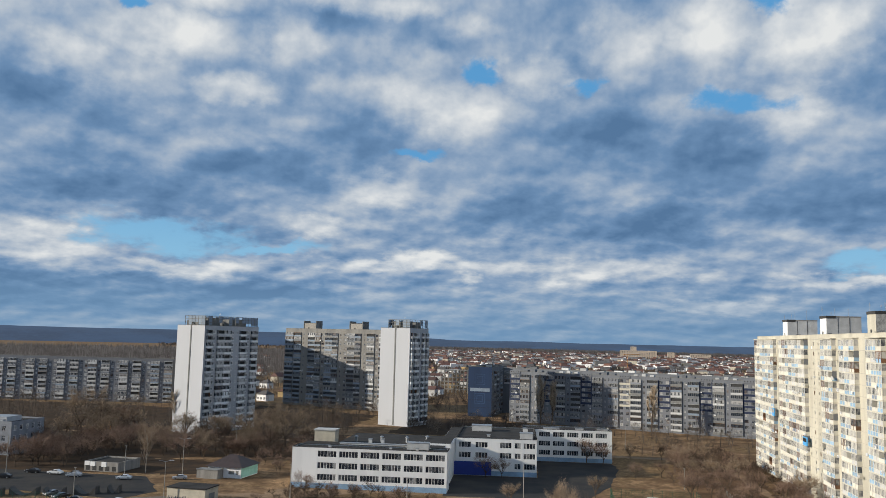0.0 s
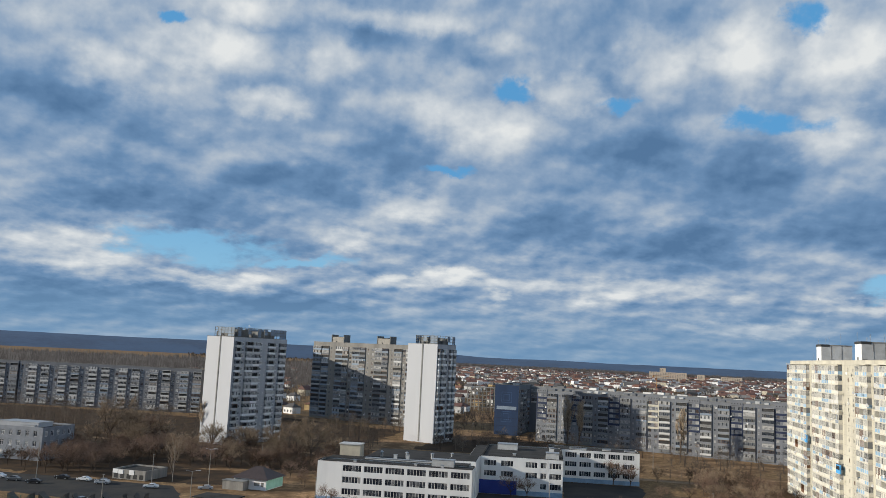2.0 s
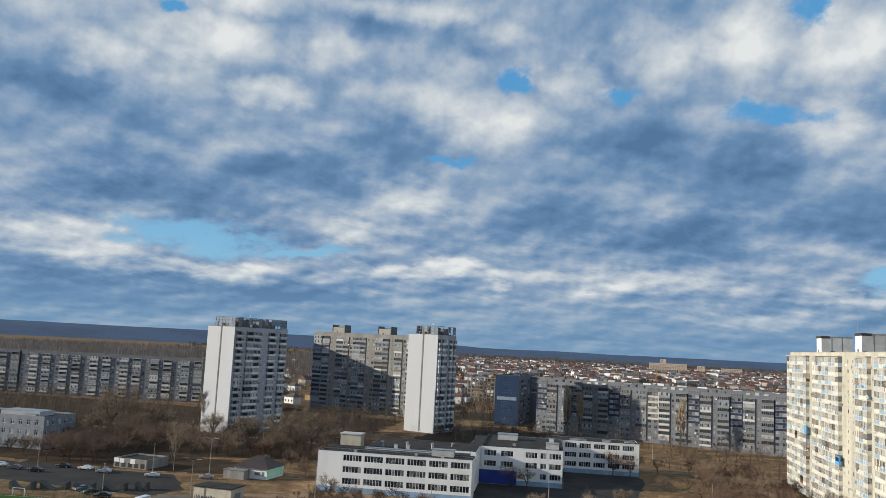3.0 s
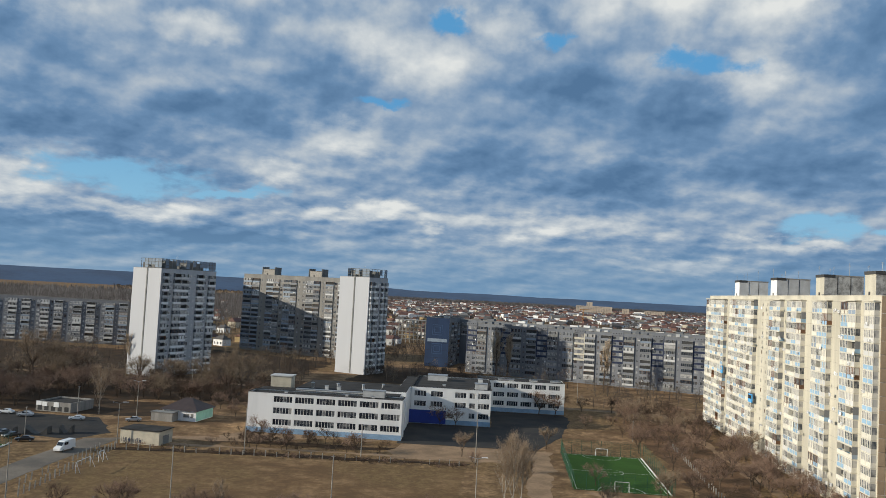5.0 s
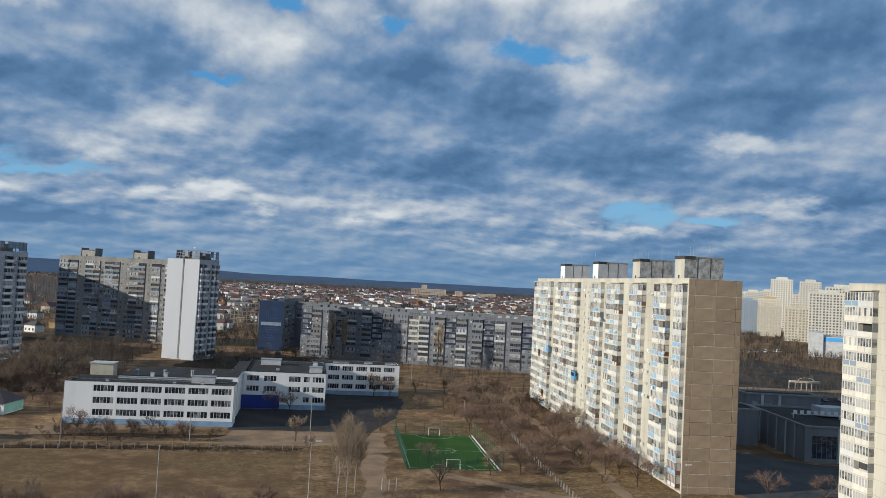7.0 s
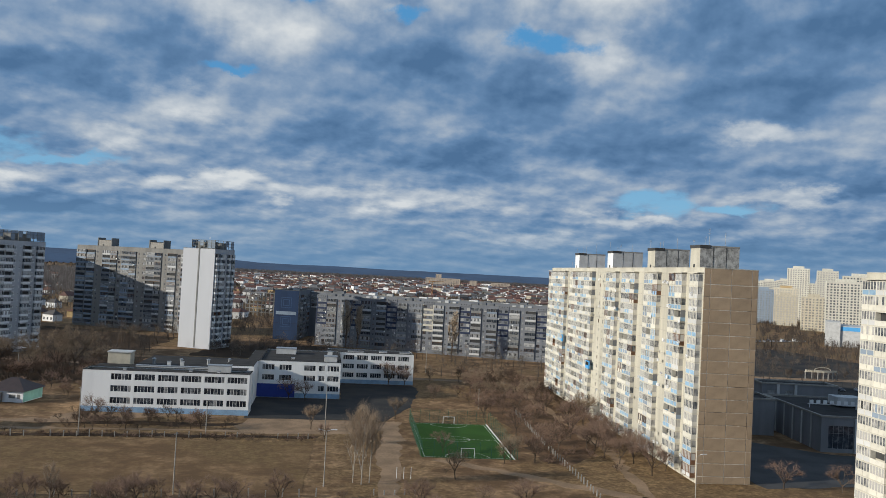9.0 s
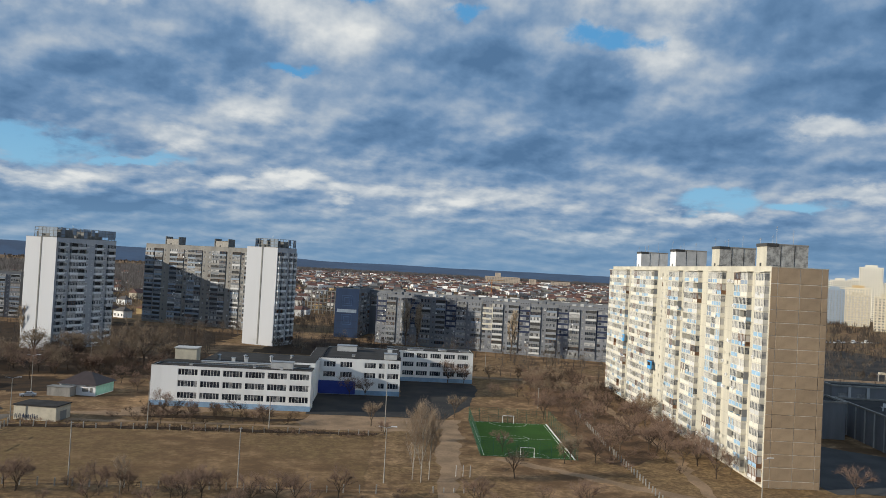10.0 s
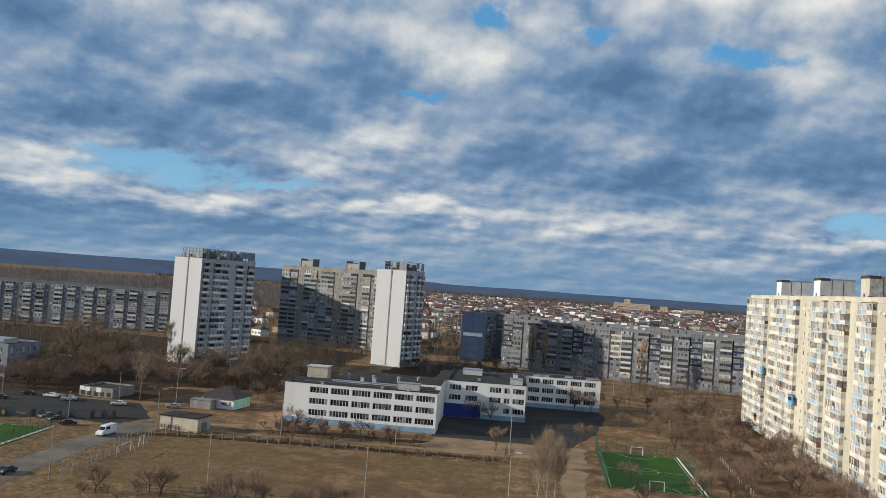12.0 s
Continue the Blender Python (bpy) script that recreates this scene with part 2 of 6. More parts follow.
M["brown_frame"] = mat("brown_frame", (0.16, 0.08, 0.04), 0.6, 0.3, 1.0, 8, rand=0.3)
M["white_frame"] = mat("white_frame", (0.78, 0.78, 0.77), 0.5, 0.15, 1.0, 8, rand=0.12)
M["glass"] = glass_mat("window_glass")
# paler base colour holds curtains and bright sky reflected in the glazing
M["glass_pale"] = glass_mat("curtained_glass", 0.17)
M["school_glass"] = glass_mat("bare_glass", -0.16)
M["glass_net"] = glass_mat("net_curtained_glass", 0.15)
# shade inside open balconies as a colour; also plain dark paint elsewhere
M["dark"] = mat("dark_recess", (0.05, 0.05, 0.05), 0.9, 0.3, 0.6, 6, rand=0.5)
M["bitumen"] = mat("roof_bitumen", (0.052, 0.05, 0.048), 1.0, 0.4, 0.25, 4)
M["bitumen"].node_tree.nodes["Principled BSDF"].inputs["Specular IOR Level"].default_value = 0.15
M["metal"] = mat("galvanised_metal", (0.45, 0.46, 0.47), 0.45, 0.3, 1.0, 8, metal=0.7)
M["post"] = mat("concrete_post", (0.36, 0.335, 0.295), 0.9, 0.3, 1.5, 10, rand=0.2)
M["raw_concrete"] = mat("raw_concrete", (0.30, 0.285, 0.26), 0.9, 0.4, 0.4, 6, streaks=True)
M["plain_glass"] = mat("plain_dark_glass", (0.02, 0.026, 0.034), 0.08, 0.2, 0.3, 2, rand=0.3)
M["brick_pale"] = mat("pale_pinkish_render", (0.58, 0.48, 0.38), 0.9, 0.3, 0.3, 6)
M["rust"] = mat("rusty_steel", (0.16, 0.10, 0.07), 0.7, 0.4, 2.0, 12, metal=0.3)
# asphalt, darkened to hold the shade over the school yard and left parking
M["asphalt"] = mat("asphalt", (0.036, 0.036, 0.037), 0.9, 0.45, 0.12, 3, dark=(0.06, 0.055, 0.048))
M["road"] = mat("road_asphalt", (0.215, 0.183, 0.146), 0.85, 0.4, 0.1, 3, dark=(0.10, 0.09, 0.08))
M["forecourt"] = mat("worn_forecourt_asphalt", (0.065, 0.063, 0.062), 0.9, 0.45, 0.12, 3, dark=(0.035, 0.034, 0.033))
M["turf"] = mat("artificial_turf", (0.045, 0.105, 0.02), 0.9, 0.3, 0.15, 8, dark=(0.032, 0.07, 0.016))
M["line"] = mat("line_paint", (0.72, 0.72, 0.68), 0.8, 0.3, 1.0, 6)
M["mesh_green"] = mat("green_fence_steel", (0.015, 0.075, 0.045), 0.5, 0.2, 1.0, 6)
M["mint"] = mat("mint_wall", (0.35, 0.66, 0.55), 0.8, 0.2, 0.5, 6)
M["roof_brown"] = mat("brown_roof_sheet", (0.05, 0.032, 0.028), 0.6, 0.3, 0.5, 6)
M["yellow_wall"] = mat("ochre_wall", (0.55, 0.40, 0.20), 0.85, 0.3, 0.4, 6)
M["plinth_blue"] = mat("blue_plinth", (0.27, 0.42, 0.60), 0.8, 0.3, 0.4, 6)
M["gate_blue"] = mat("blue_gate", (0.02, 0.045, 0.28), 0.6, 0.2, 0.4, 6)
M["bark"] = mat("bark", (0.12, 0.09, 0.067), 0.95, 0.4, 1.5, 12, rand=0.4)
M["twig"] = mat("twigs", (0.265, 0.18, 0.135), 0.95, 0.3, 0.4, 5, rand=0.5)
M["twig_pale"] = mat("pale_twigs", (0.33, 0.25, 0.175), 0.95, 0.3, 0.4, 5, rand=0.4)
M["poplar_twig"] = mat("poplar_twigs", (0.50, 0.40, 0.29), 0.95, 0.3, 0.4, 5, rand=0.3)
M["twig_dark"] = mat("dark_twigs", (0.105, 0.072, 0.052), 0.95, 0.3, 0.4, 5, rand=0.5)
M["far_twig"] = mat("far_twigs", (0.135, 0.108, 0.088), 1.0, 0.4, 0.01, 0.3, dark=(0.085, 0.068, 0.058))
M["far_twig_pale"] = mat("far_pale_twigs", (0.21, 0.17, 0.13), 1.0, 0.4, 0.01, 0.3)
# both belt tones are greyed to carry the haze of distance
M["belt_twig_haze"] = mat("belt_twigs", (0.17, 0.152, 0.143), 1.0, 0.4, 0.01, 0.3, dark=(0.08, 0.07, 0.068))
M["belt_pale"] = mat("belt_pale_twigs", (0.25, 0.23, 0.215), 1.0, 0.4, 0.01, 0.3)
M["birch"] = mat("birch_bark", (0.42, 0.37, 0.31), 0.9, 0.5, 1.5, 6, rand=0.2)


def ground_mat(name, soil_tones, grass_tones, dirt):
    m = bpy.data.materials.new(name)
    m.use_nodes = True
    nt = m.node_tree
    bs = nt.nodes["Principled BSDF"]
    tc = nt.nodes.new("ShaderNodeTexCoord")

    def n(scale, detail, rough=0.6):
        t = nd(nt, "ShaderNodeTexNoise", Scale=scale, Detail=detail, Roughness=rough)
        link(nt, tc.outputs["Object"], t.inputs["Vector"])
        return t.outputs["Fac"]
    a, b, c, e = n(0.018, 5), n(0.11, 6), n(0.9, 6, 0.7), n(0.32, 5, 0.65)
    soil = ramp(nt, b, [(p, c_) for p, c_ in zip((0.41, 0.5, 0.59), soil_tones)])
    grass = ramp(nt, c, [(p, c_) for p, c_ in zip((0.35, 0.62), grass_tones)])
    col = mix(nt, ramp(nt, a, [(0.42, (0, 0, 0)), (0.58, (1, 1, 1))]), soil, grass)
    col = mix(nt, ramp(nt, c, [(0.3, (0.55, 0.55, 0.55)), (0.7, (0, 0, 0))]), col, dirt)
    col = mix(nt, ramp(nt, e, [(0.40, (0.6, 0.6, 0.6)), (0.58, (0, 0, 0))]), col, dirt)
    link(nt, col, bs.inputs["Base Color"])
    bs.inputs["Roughness"].default_value = 1.0
    bp = nd(nt, "ShaderNodeBump", Strength=0.5, Distance=0.3)
    link(nt, c, bp.inputs["Height"])
    link(nt, bp.outputs[0], bs.inputs["Normal"])
    return m


M["ground"] = ground_mat("dry_ground", ((0.15, 0.09, 0.048), (0.27, 0.167, 0.09), (0.42, 0.27, 0.148)), ((0.175, 0.12, 0.058), (0.34, 0.22, 0.108)), (0.11, 0.068, 0.038))
M["field"] = ground_mat("bare_field", ((0.15, 0.092, 0.048), (0.22, 0.135, 0.068), (0.31, 0.196, 0.102)), ((0.16, 0.112, 0.052), (0.245, 0.163, 0.076)), (0.13, 0.08, 0.043))
# litter tones, darkened further for the shade among the trees
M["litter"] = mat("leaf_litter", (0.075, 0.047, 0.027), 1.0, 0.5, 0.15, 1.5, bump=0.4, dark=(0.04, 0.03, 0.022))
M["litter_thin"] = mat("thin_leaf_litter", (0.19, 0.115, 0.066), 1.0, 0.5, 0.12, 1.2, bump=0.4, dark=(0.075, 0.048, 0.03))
M["path"] = mat("trodden_path", (0.33, 0.225, 0.14), 1.0, 0.4, 0.15, 2.0, dark=(0.18, 0.125, 0.08))

for key in ("ground", "field", "litter", "litter_thin", "path", "asphalt", "road", "dark_lot", "bark", "twig", "twig_dark", "twig_pale", "poplar_twig", "far_twig", "far_twig_pale", "belt_twig_haze", "turf"):
    M[key].node_tree.nodes["Principled BSDF"].inputs["Specular IOR Level"].default_value = 0.1

# ---- mesh helpers ----


def box(bm, x0, x1, y0, y1, z0, z1, mi=0):
    vs = [bm.verts.new(p) for p in ((x0, y0, z0), (x1, y0, z0), (x1, y1, z0), (x0, y1, z0), (x0, y0, z1), (x1, y0, z1), (x1, y1, z1), (x0, y1, z1))]
    for f in ((3, 2, 1, 0), (4, 5, 6, 7), (0, 1, 5, 4), (1, 2, 6, 5), (2, 3, 7, 6), (3, 0, 4, 7)):
        bm.faces.new([vs[i] for i in f]).material_index = mi
    return vs


def quad(bm, pts, mi=0):
    bm.faces.new([bm.verts.new(p) for p in pts]).material_index = mi


def tube(bm, p, q, r0, r1, n=5, mi=0):
    p, q = Vector(p), Vector(q)
    d = (q - p).normalized()
    a = d.orthogonal().normalized()
    b = d.cross(a)
    rings = []
    for c, r in ((p, r0), (q, r1)):
        rings.append([bm.verts.new(c + r * (math.cos(2 * math.pi * i / n) * a + math.sin(2 * math.pi * i / n) * b)) for i in range(n)])
    for i in range(n):
        bm.faces.new((rings[0][i], rings[0][(i + 1) % n], rings[1][(i + 1) % n], rings[1][i])).material_index = mi
    bm.faces.new(rings[1]).material_index = mi
    bm.faces.new(rings[0][::-1]).material_index = mi


def to_mesh(name, bm, mats):
    me = bpy.data.meshes.new(name)
    bm.normal_update()
    bm.to_mesh(me)
    bm.free()
    for m in mats if isinstance(mats, (list, tuple)) else [mats]:
        me.materials.append(m)
    return me


def part(name, bm, mats, parent, label="", m=None):
    """Links a bmesh (or a mesh made before) as one object under a thing."""
    me = to_mesh(name, bm, mats) if isinstance(bm, bmesh.types.BMesh) else bm
    ob = new(name, me)
    ob.parent = parent
    if m is not None:
        ob.matrix_basis = m
    return tagged(ob, label)


def thing(name, label, category, m, group="", kind=""):
    e = new(name)
    e.matrix_basis = m
    return tagged(e, label, category, group, kind)


def solid(name, bm, mats, label, category, m=None, group="", kind=""):
    ob = new(name, to_mesh(name, bm, mats))
    if m is not None:
        ob.matrix_basis = m
    return tagged(ob, label, category, group, kind)


def wall_face(bm, width, z0, z1, holes, m, depth=0.22, mi=0):
    """A wall in the plane y = 0 that faces -y, with holes (x0, x1, z0, z1) on a regular grid and their reveals."""
    xs = sorted({0.0, width, *[round(h[i], 3) for h in holes for i in (0, 1)]})
    zs = sorted({z0, z1, *[round(h[i], 3) for h in holes for i in (2, 3)]})
    cut = {(round(h[0], 3), round(h[2], 3)): h for h in holes}
    inside = set()
    for h in holes:
        for i, x in enumerate(xs[:-1]):
            if h[0] - 1e-3 <= x < h[1] - 2e-3:
                for j, z in enumerate(zs[:-1]):
                    if h[2] - 1e-3 <= z < h[3] - 2e-3:
                        inside.add((i, j))
    vs = {}

    def v(i, j):
        if (i, j) not in vs:
            vs[i, j] = bm.verts.new(m @ Vector((xs[i], 0, zs[j])))
        return vs[i, j]
    for i in range(len(xs) - 1):
        for j in range(len(zs) - 1):
            if (i, j) not in inside:
                bm.faces.new((v(i, j), v(i + 1, j), v(i + 1, j + 1), v(i, j + 1))).material_index = mi
    for a, b, c, e in cut.values():
        for p, q in (((a, c), (b, c)), ((b, c), (b, e)), ((b, e), (a, e)), ((a, e), (a, c))):
            quad(bm, [m @ Vector(k) for k in ((p[0], 0, p[1]), (p[0], depth, p[1]), (q[0], depth, q[1]), (q[0], 0, q[1]))], mi)

# ---- building kit ----
_win, _bal = {}, {}


def shell(bm, m, width, bands, panes, depth):
    """One face of a fitting in the plane y = 0, facing -y: bands are (z0, z1, material) up the face; panes are (x0, x1, z0, z1, material), sunk by depth."""
    xs = sorted({0.0, round(width, 3), *[round(p[i], 3) for p in panes for i in (0, 1)]})
    zs = sorted({*[round(b[i], 3) for b in bands for i in (0, 1)], *[round(p[i], 3) for p in panes for i in (2, 3)]})
    for i in range(len(xs) - 1):
        for j in range(len(zs) - 1):
            x, z = (xs[i] + xs[i + 1]) / 2, (zs[j] + zs[j + 1]) / 2
            if any(p[0] < x < p[1] and p[2] < z < p[3] for p in panes):
                continue
            mi = next(b[2] for b in bands if b[0] < z < b[1])
            quad(bm, [m @ Vector((xs[a], 0, zs[b])) for a, b in ((i, j), (i + 1, j), (i + 1, j + 1), (i, j + 1))], mi)
    for a, b, c, e, mi in panes:
        frame_mi = next(k[2] for k in bands if k[0] < (c + e) / 2 < k[1])
        cut = [z for z in zs if c - 1e-4 <= z <= e + 1e-4]
        cutx = [x for x in xs if a - 1e-4 <= x <= b + 1e-4]
        for z0, z1 in zip(cut, cut[1:]):
            for x in (a, b):
                quad(bm, [m @ Vector(k) for k in ((x, 0, z0), (x, depth, z0), (x, depth, z1), (x, 0, z1))], frame_mi)
        for x0, x1 in zip(cutx, cutx[1:]):
            for z in (c, e):
                quad(bm, [m @ Vector(k) for k in ((x0, 0, z), (x1, 0, z), (x1, depth, z), (x0, depth, z))], frame_mi)
        quad(bm, [m @ Vector(k) for k in ((a, depth, c), (b, depth, c), (b, depth, e), (a, depth, e))], mi)


def window_mesh(w, h, frame="white_frame", lights=2, transom=False, glazed=True):
    """A window for a hole w x h: moulded frame with sunk panes; its origin is the hole's lower left corner."""
    key = (round(w, 2), round(h, 2), frame, lights, transom, glazed)
    if key not in _win:
        bm = bmesh.new()
        t = 0.24 if frame == "white_surround" else 0.08
        rows = [(t, h * 0.66), (h * 0.66 + 0.08, h - t)] if transom else [(t, h - t)]
        panes = []
        for i in range(lights):
            a, b = w * i / lights + (t if i == 0 else 0.045), w * (i + 1) / lights - (t if i == lights - 1 else 0.045)
            panes += [(a, b, c, e, 1) for c, e in rows]
        shell(bm, pose(0, 0.07, 0), w, [(0, h, 0)], panes, 0.06)
        bmesh.ops.remove_doubles(bm, verts=bm.verts[:], dist=0.002)
        if not glazed:
            bmesh.ops.delete(bm, geom=[f for f in bm.faces if f.material_index == 1], context="FACES_ONLY")
        _win[key] = to_mesh("window", bm, [M[frame], M["plain_glass" if frame == "grey_panel" else "glass"]])
    return _win[key]


def pane_mesh(w, h):
    key = ("pane", round(w, 2), round(h, 2))
    if key not in _win:
        bm = bmesh.new()
        box(bm, 0, w, 0, 0.02, 0, h)
        _win[key] = to_mesh("pane", bm, M["school_glass"])
    return _win[key]


def balcony_mesh(w, fh, depth, panel, frame, style, glass="glass"):
    """A balcony in front of the wall: one shell with slab edge, parapet, and glazing or a gap above, its back near
    black for shade.
    """
    key = (round(w, 2), round(fh, 2), depth, panel, frame, style, glass)
    if key not in _bal:
        bm = bmesh.new()
        z0, ph, top = -0.08, 1.05, fh - 0.085
        framed = glass in ("glass_pale", "glass_net")
        bands = [(z0, 0.12, 2), (0.12, ph, 1 if framed else 0), (ph, top, 1)]
        n = max(2, round(w / 0.85))
        gap = 0.085 if framed else 0.045
        rng = random.Random(len(_bal))
        panes = []
        if style == "open":
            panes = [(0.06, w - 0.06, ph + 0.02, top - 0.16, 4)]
        else:
            for i in range(n):
                a, b = w * i / n + (0.16 if framed and i == 0 else gap), w * (i + 1) / n - (0.16 if framed and i == n - 1 else gap)
                mi = {"glazed": 3, "half": 4 if i % 3 == 1 else 3, "boarded": 0 if i % 2 else 3}[style]
                panes.append((a, b, ph + 0.08, top - 0.1, mi))
        if framed and style != "open":
            panes += [(0.12, w / 2 - 0.08, 0.13, ph - 0.02, 0), (w / 2 + 0.08, w - 0.12, 0.13, ph - 0.02, 0)]
        shell(bm, pose(0, -depth, 0), w, bands, panes, depth - 0.12 if style == "open" else 0.06)
        side = [] if style == "open" else [(0.08, depth - 0.08, ph + 0.08, top - 0.1, 3)]
        if style == "open":
            bands = [(z0, 0.12, 2), (0.12, ph, 0), (ph, top, 5)]
        shell(bm, pose(0, 0, 0, 0, 0, -90), depth, bands, side, 0.06)
        shell(bm, pose(w, -depth, 0, 0, 0, 90), depth, bands, side, 0.06)
        for z in (z0, top):
            quad(bm, ((0, -depth, z), (w, -depth, z), (w, 0, z), (0, 0, z)), 2)
        bmesh.ops.remove_doubles(bm, verts=bm.verts[:], dist=0.002)
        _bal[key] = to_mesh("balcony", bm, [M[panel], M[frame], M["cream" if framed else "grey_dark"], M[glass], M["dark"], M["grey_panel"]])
    return _bal[key]


def side_matrix(side, W, D):
    return {"front": Matrix.Identity(4), "right": pose(W, 0, 0, 0, 0, 90), "left": pose(0, D, 0, 0, 0, -90), "back": pose(W, D, 0, 0, 0, 180)}[side]


def facade(th, bm, side, W, D, z0, floors, fh, top, bays, style, rng, mi=0):
    """Lays bays along one side, floor by floor: w window, s small window, L balcony, p plain wall."""
    sm = side_matrix(side, W, D)
    width = W if side in ("front", "back") else D
    k = width / sum(b[1] for b in bays)
    holes, x = [], 0.0
    for kind, bw in bays:
        bw *= k
        usual = "sky_panel" if "columns" in style and x > width * 0.45 else rng.choice(style.get("columns", style["panels"]))
        for fl in range(floors):
            z = z0 + fl * fh
            if kind in "ws":
                ww, wh, sill = (min(1.75, bw * 0.62), 1.5, 0.85) if kind == "w" else (min(0.9, bw * 0.5), 1.15, 1.0)
                a = x + (bw - ww) / 2
                holes.append((a, a + ww, z + sill, z + sill + wh))
                fr = "brown_frame" if rng.random() < style.get("brown", 0.2) else style.get("frame", "white_frame")
                part("window", window_mesh(ww, wh, fr, 3 if ww > 1.5 else 2), None, th, m=sm @ pose(a, 0, z + sill))
            elif kind == "L":
                if fl == 0 and style.get("ground_plain", False):
                    continue
                st = rng.choices(("glazed", "half", "boarded", "open"), style.get("mixes", (6, 2, 1, 1)))[0]
                pn = usual if rng.random() < 0.42 else rng.choice(style["panels"])
                fr = "brown_frame" if rng.random() < style.get("brown", 0.2) else style.get("frame", "white_frame")
                part("balcony", balcony_mesh(bw, fh, style.get("depth", 1.15), pn, fr, st, style.get("glass", "glass")), None, th, m=sm @ pose(x, 0, z))
        x += bw
    wall_face(bm, width, 0.0, top, holes, sm, 0.22, mi)


def apartment(name, label, m, W, D, z0, floors, fh, top, bays, style, seed, wall="grey_panel", end=None, cap="grey_dark", group="", roof_drop=0.9):
    """A block of flats: bays is a dict side -> list of bays; a side that is not named is a plain wall."""
    rng = random.Random(seed)
    th = thing(name, label, "apartment building", m, group)
    bm = bmesh.new()
    for side in ("front", "right", "left", "back"):
        if side in bays:
            facade(th, bm, side, W, D, z0, floors, fh, top, bays[side], style, rng)
        else:
            wall_face(bm, W if side == "back" or side == "front" else D, 0, top, [], side_matrix(side, W, D), mi=1 if end else 0)
    part("wall", bm, [M[wall], M[end or wall]], th)
    bm = bmesh.new()
    box(bm, 0.02, W - 0.02, 0.02, D - 0.02, top - roof_drop - 0.3, top - roof_drop)
    part("roof", bm, M["bitumen"], th)
    bm = bmesh.new()
    t = 0.35
    for a in ((-0.06, W + 0.06, -0.06, t), (-0.06, W + 0.06, D - t, D + 0.06), (-0.06, t, t, D - t), (W - t, W + 0.06, t, D - t)):
        box(bm, a[0], a[1], a[2], a[3], top, top + 0.14)
    for a in ((0.03, W - 0.03, 0.03, t), (0.03, W - 0.03, D - t, D - 0.03), (0.03, t, t, D - t), (W - t, W - 0.03, t, D - t)):
        box(bm, a[0], a[1], a[2], a[3], top - roof_drop, top)
    part("parapet", bm, M[cap], th)
    return th


def roof_house(th, x, y, z, w, d, h, wall="grey_panel", cap="bitumen", front=None):
    bm = bmesh.new()
    box(bm, x, x + w, y, y + d, z, z + h)
    if front:
        bm.faces.ensure_lookup_table()
        for f in bm.faces:
            f.normal_update()
            if abs(f.normal.y) > 0.9 and f.calc_center_median().y < y + 0.1:
                f.material_index = 2
        for i in range(1, 3):
            box(bm, x + w, x + w + 0.05, y + d * i / 3 - 0.06, y + d * i / 3 + 0.06, z, z + h, 1)
        box(bm, x - 0.1, x + w + 0.1, y - 0.15, y + 2.6, z + h - 0.3, z + h + 0.42, 1)
    box(bm, x + w * 0.35, x + w * 0.35 + 0.9, y - 0.05, y, z + 0.1, z + 2.0, 1)
    lift = part("lift_house", bm, [M[wall], M["dark"], M[front or wall]], th)
    bm = bmesh.new()
    o = 0.05 if front else 0.2
    box(bm, x - o, x + w + o, (y + 2.7 if front else y - o), y + d + o, z + h, z + h + (0.35 if front else 0.22))
    part("lift_house_roof", bm, M[cap], lift)


def roof_mast(th, x, y, z, h):
    bm = bmesh.new()
    tube(bm, (x, y, z), (x, y, z + h), 0.05, 0.03, 5)
    for i in range(3):
        zz = z + h * (0.72 + 0.1 * i)
        box(bm, x - 0.7 + 0.12 * i, x + 0.7 - 0.12 * i, y - 0.02, y + 0.02, zz, zz + 0.05)
    part("antenna", bm, M["metal"], th)


# ---- ground ----
bm = bmesh.new()
N = 48
ring = [0, 60, 120, 200, 320, 520, 900, 1600, 2800, 4700]
grid = [[bm.verts.new((r * math.cos(2 * math.pi * i / N), r * math.sin(2 * math.pi * i / N), 0)) for i in range(N)] for r in ring[1:]]
c0 = bm.verts.new((0, 0, 0))
for i in range(N):
    bm.faces.new((c0, grid[0][i], grid[0][(i + 1) % N]))
    for j in range(len(grid) - 1):
        bm.faces.new((grid[j][i], grid[j + 1][i], grid[j + 1][(i + 1) % N], grid[j][(i + 1) % N]))
solid("ground", bm, M["ground"], "dry brown winter ground with sparse grass", "ground", kind="structure")


def patch(name, pts, material, label, category, z=0.03, kind="structure", rough=0.35):
    """A thin sheet of ground cover with a raised edge."""
    rng, edge = random.Random(len(pts) * 7 + int(abs(pts[0][0]) * 3)), []
    for (xa, ya), (xb, yb) in zip(pts, pts[1:] + pts[:1]):
        n = max(1, int(math.hypot(xb - xa, yb - ya) / 3.5))
        edge += [(xa + (xb - xa) * i / n + rng.gauss(0, rough), ya + (yb - ya) * i / n + rng.gauss(0, rough)) for i in range(n)]
    pts = edge
    bm = bmesh.new()
    top = [bm.verts.new((x, y, z)) for x, y in pts]
    low = [bm.verts.new((x, y, -0.05)) for x, y in pts]
    bm.faces.new(top)
    for i in range(len(pts)):
        j = (i + 1) % len(pts)
        bm.faces.new((low[i], low[j], top[j], top[i]))
    bmesh.ops.recalc_face_normals(bm, faces=bm.faces[:])
    return solid(name, bm, M[material], label, category, kind=kind)


patch("sports_field", [(-84, 158), (-2, 160), (0, 205), (-86, 205)], "field", "bare brown sports field with worn turf", "field")
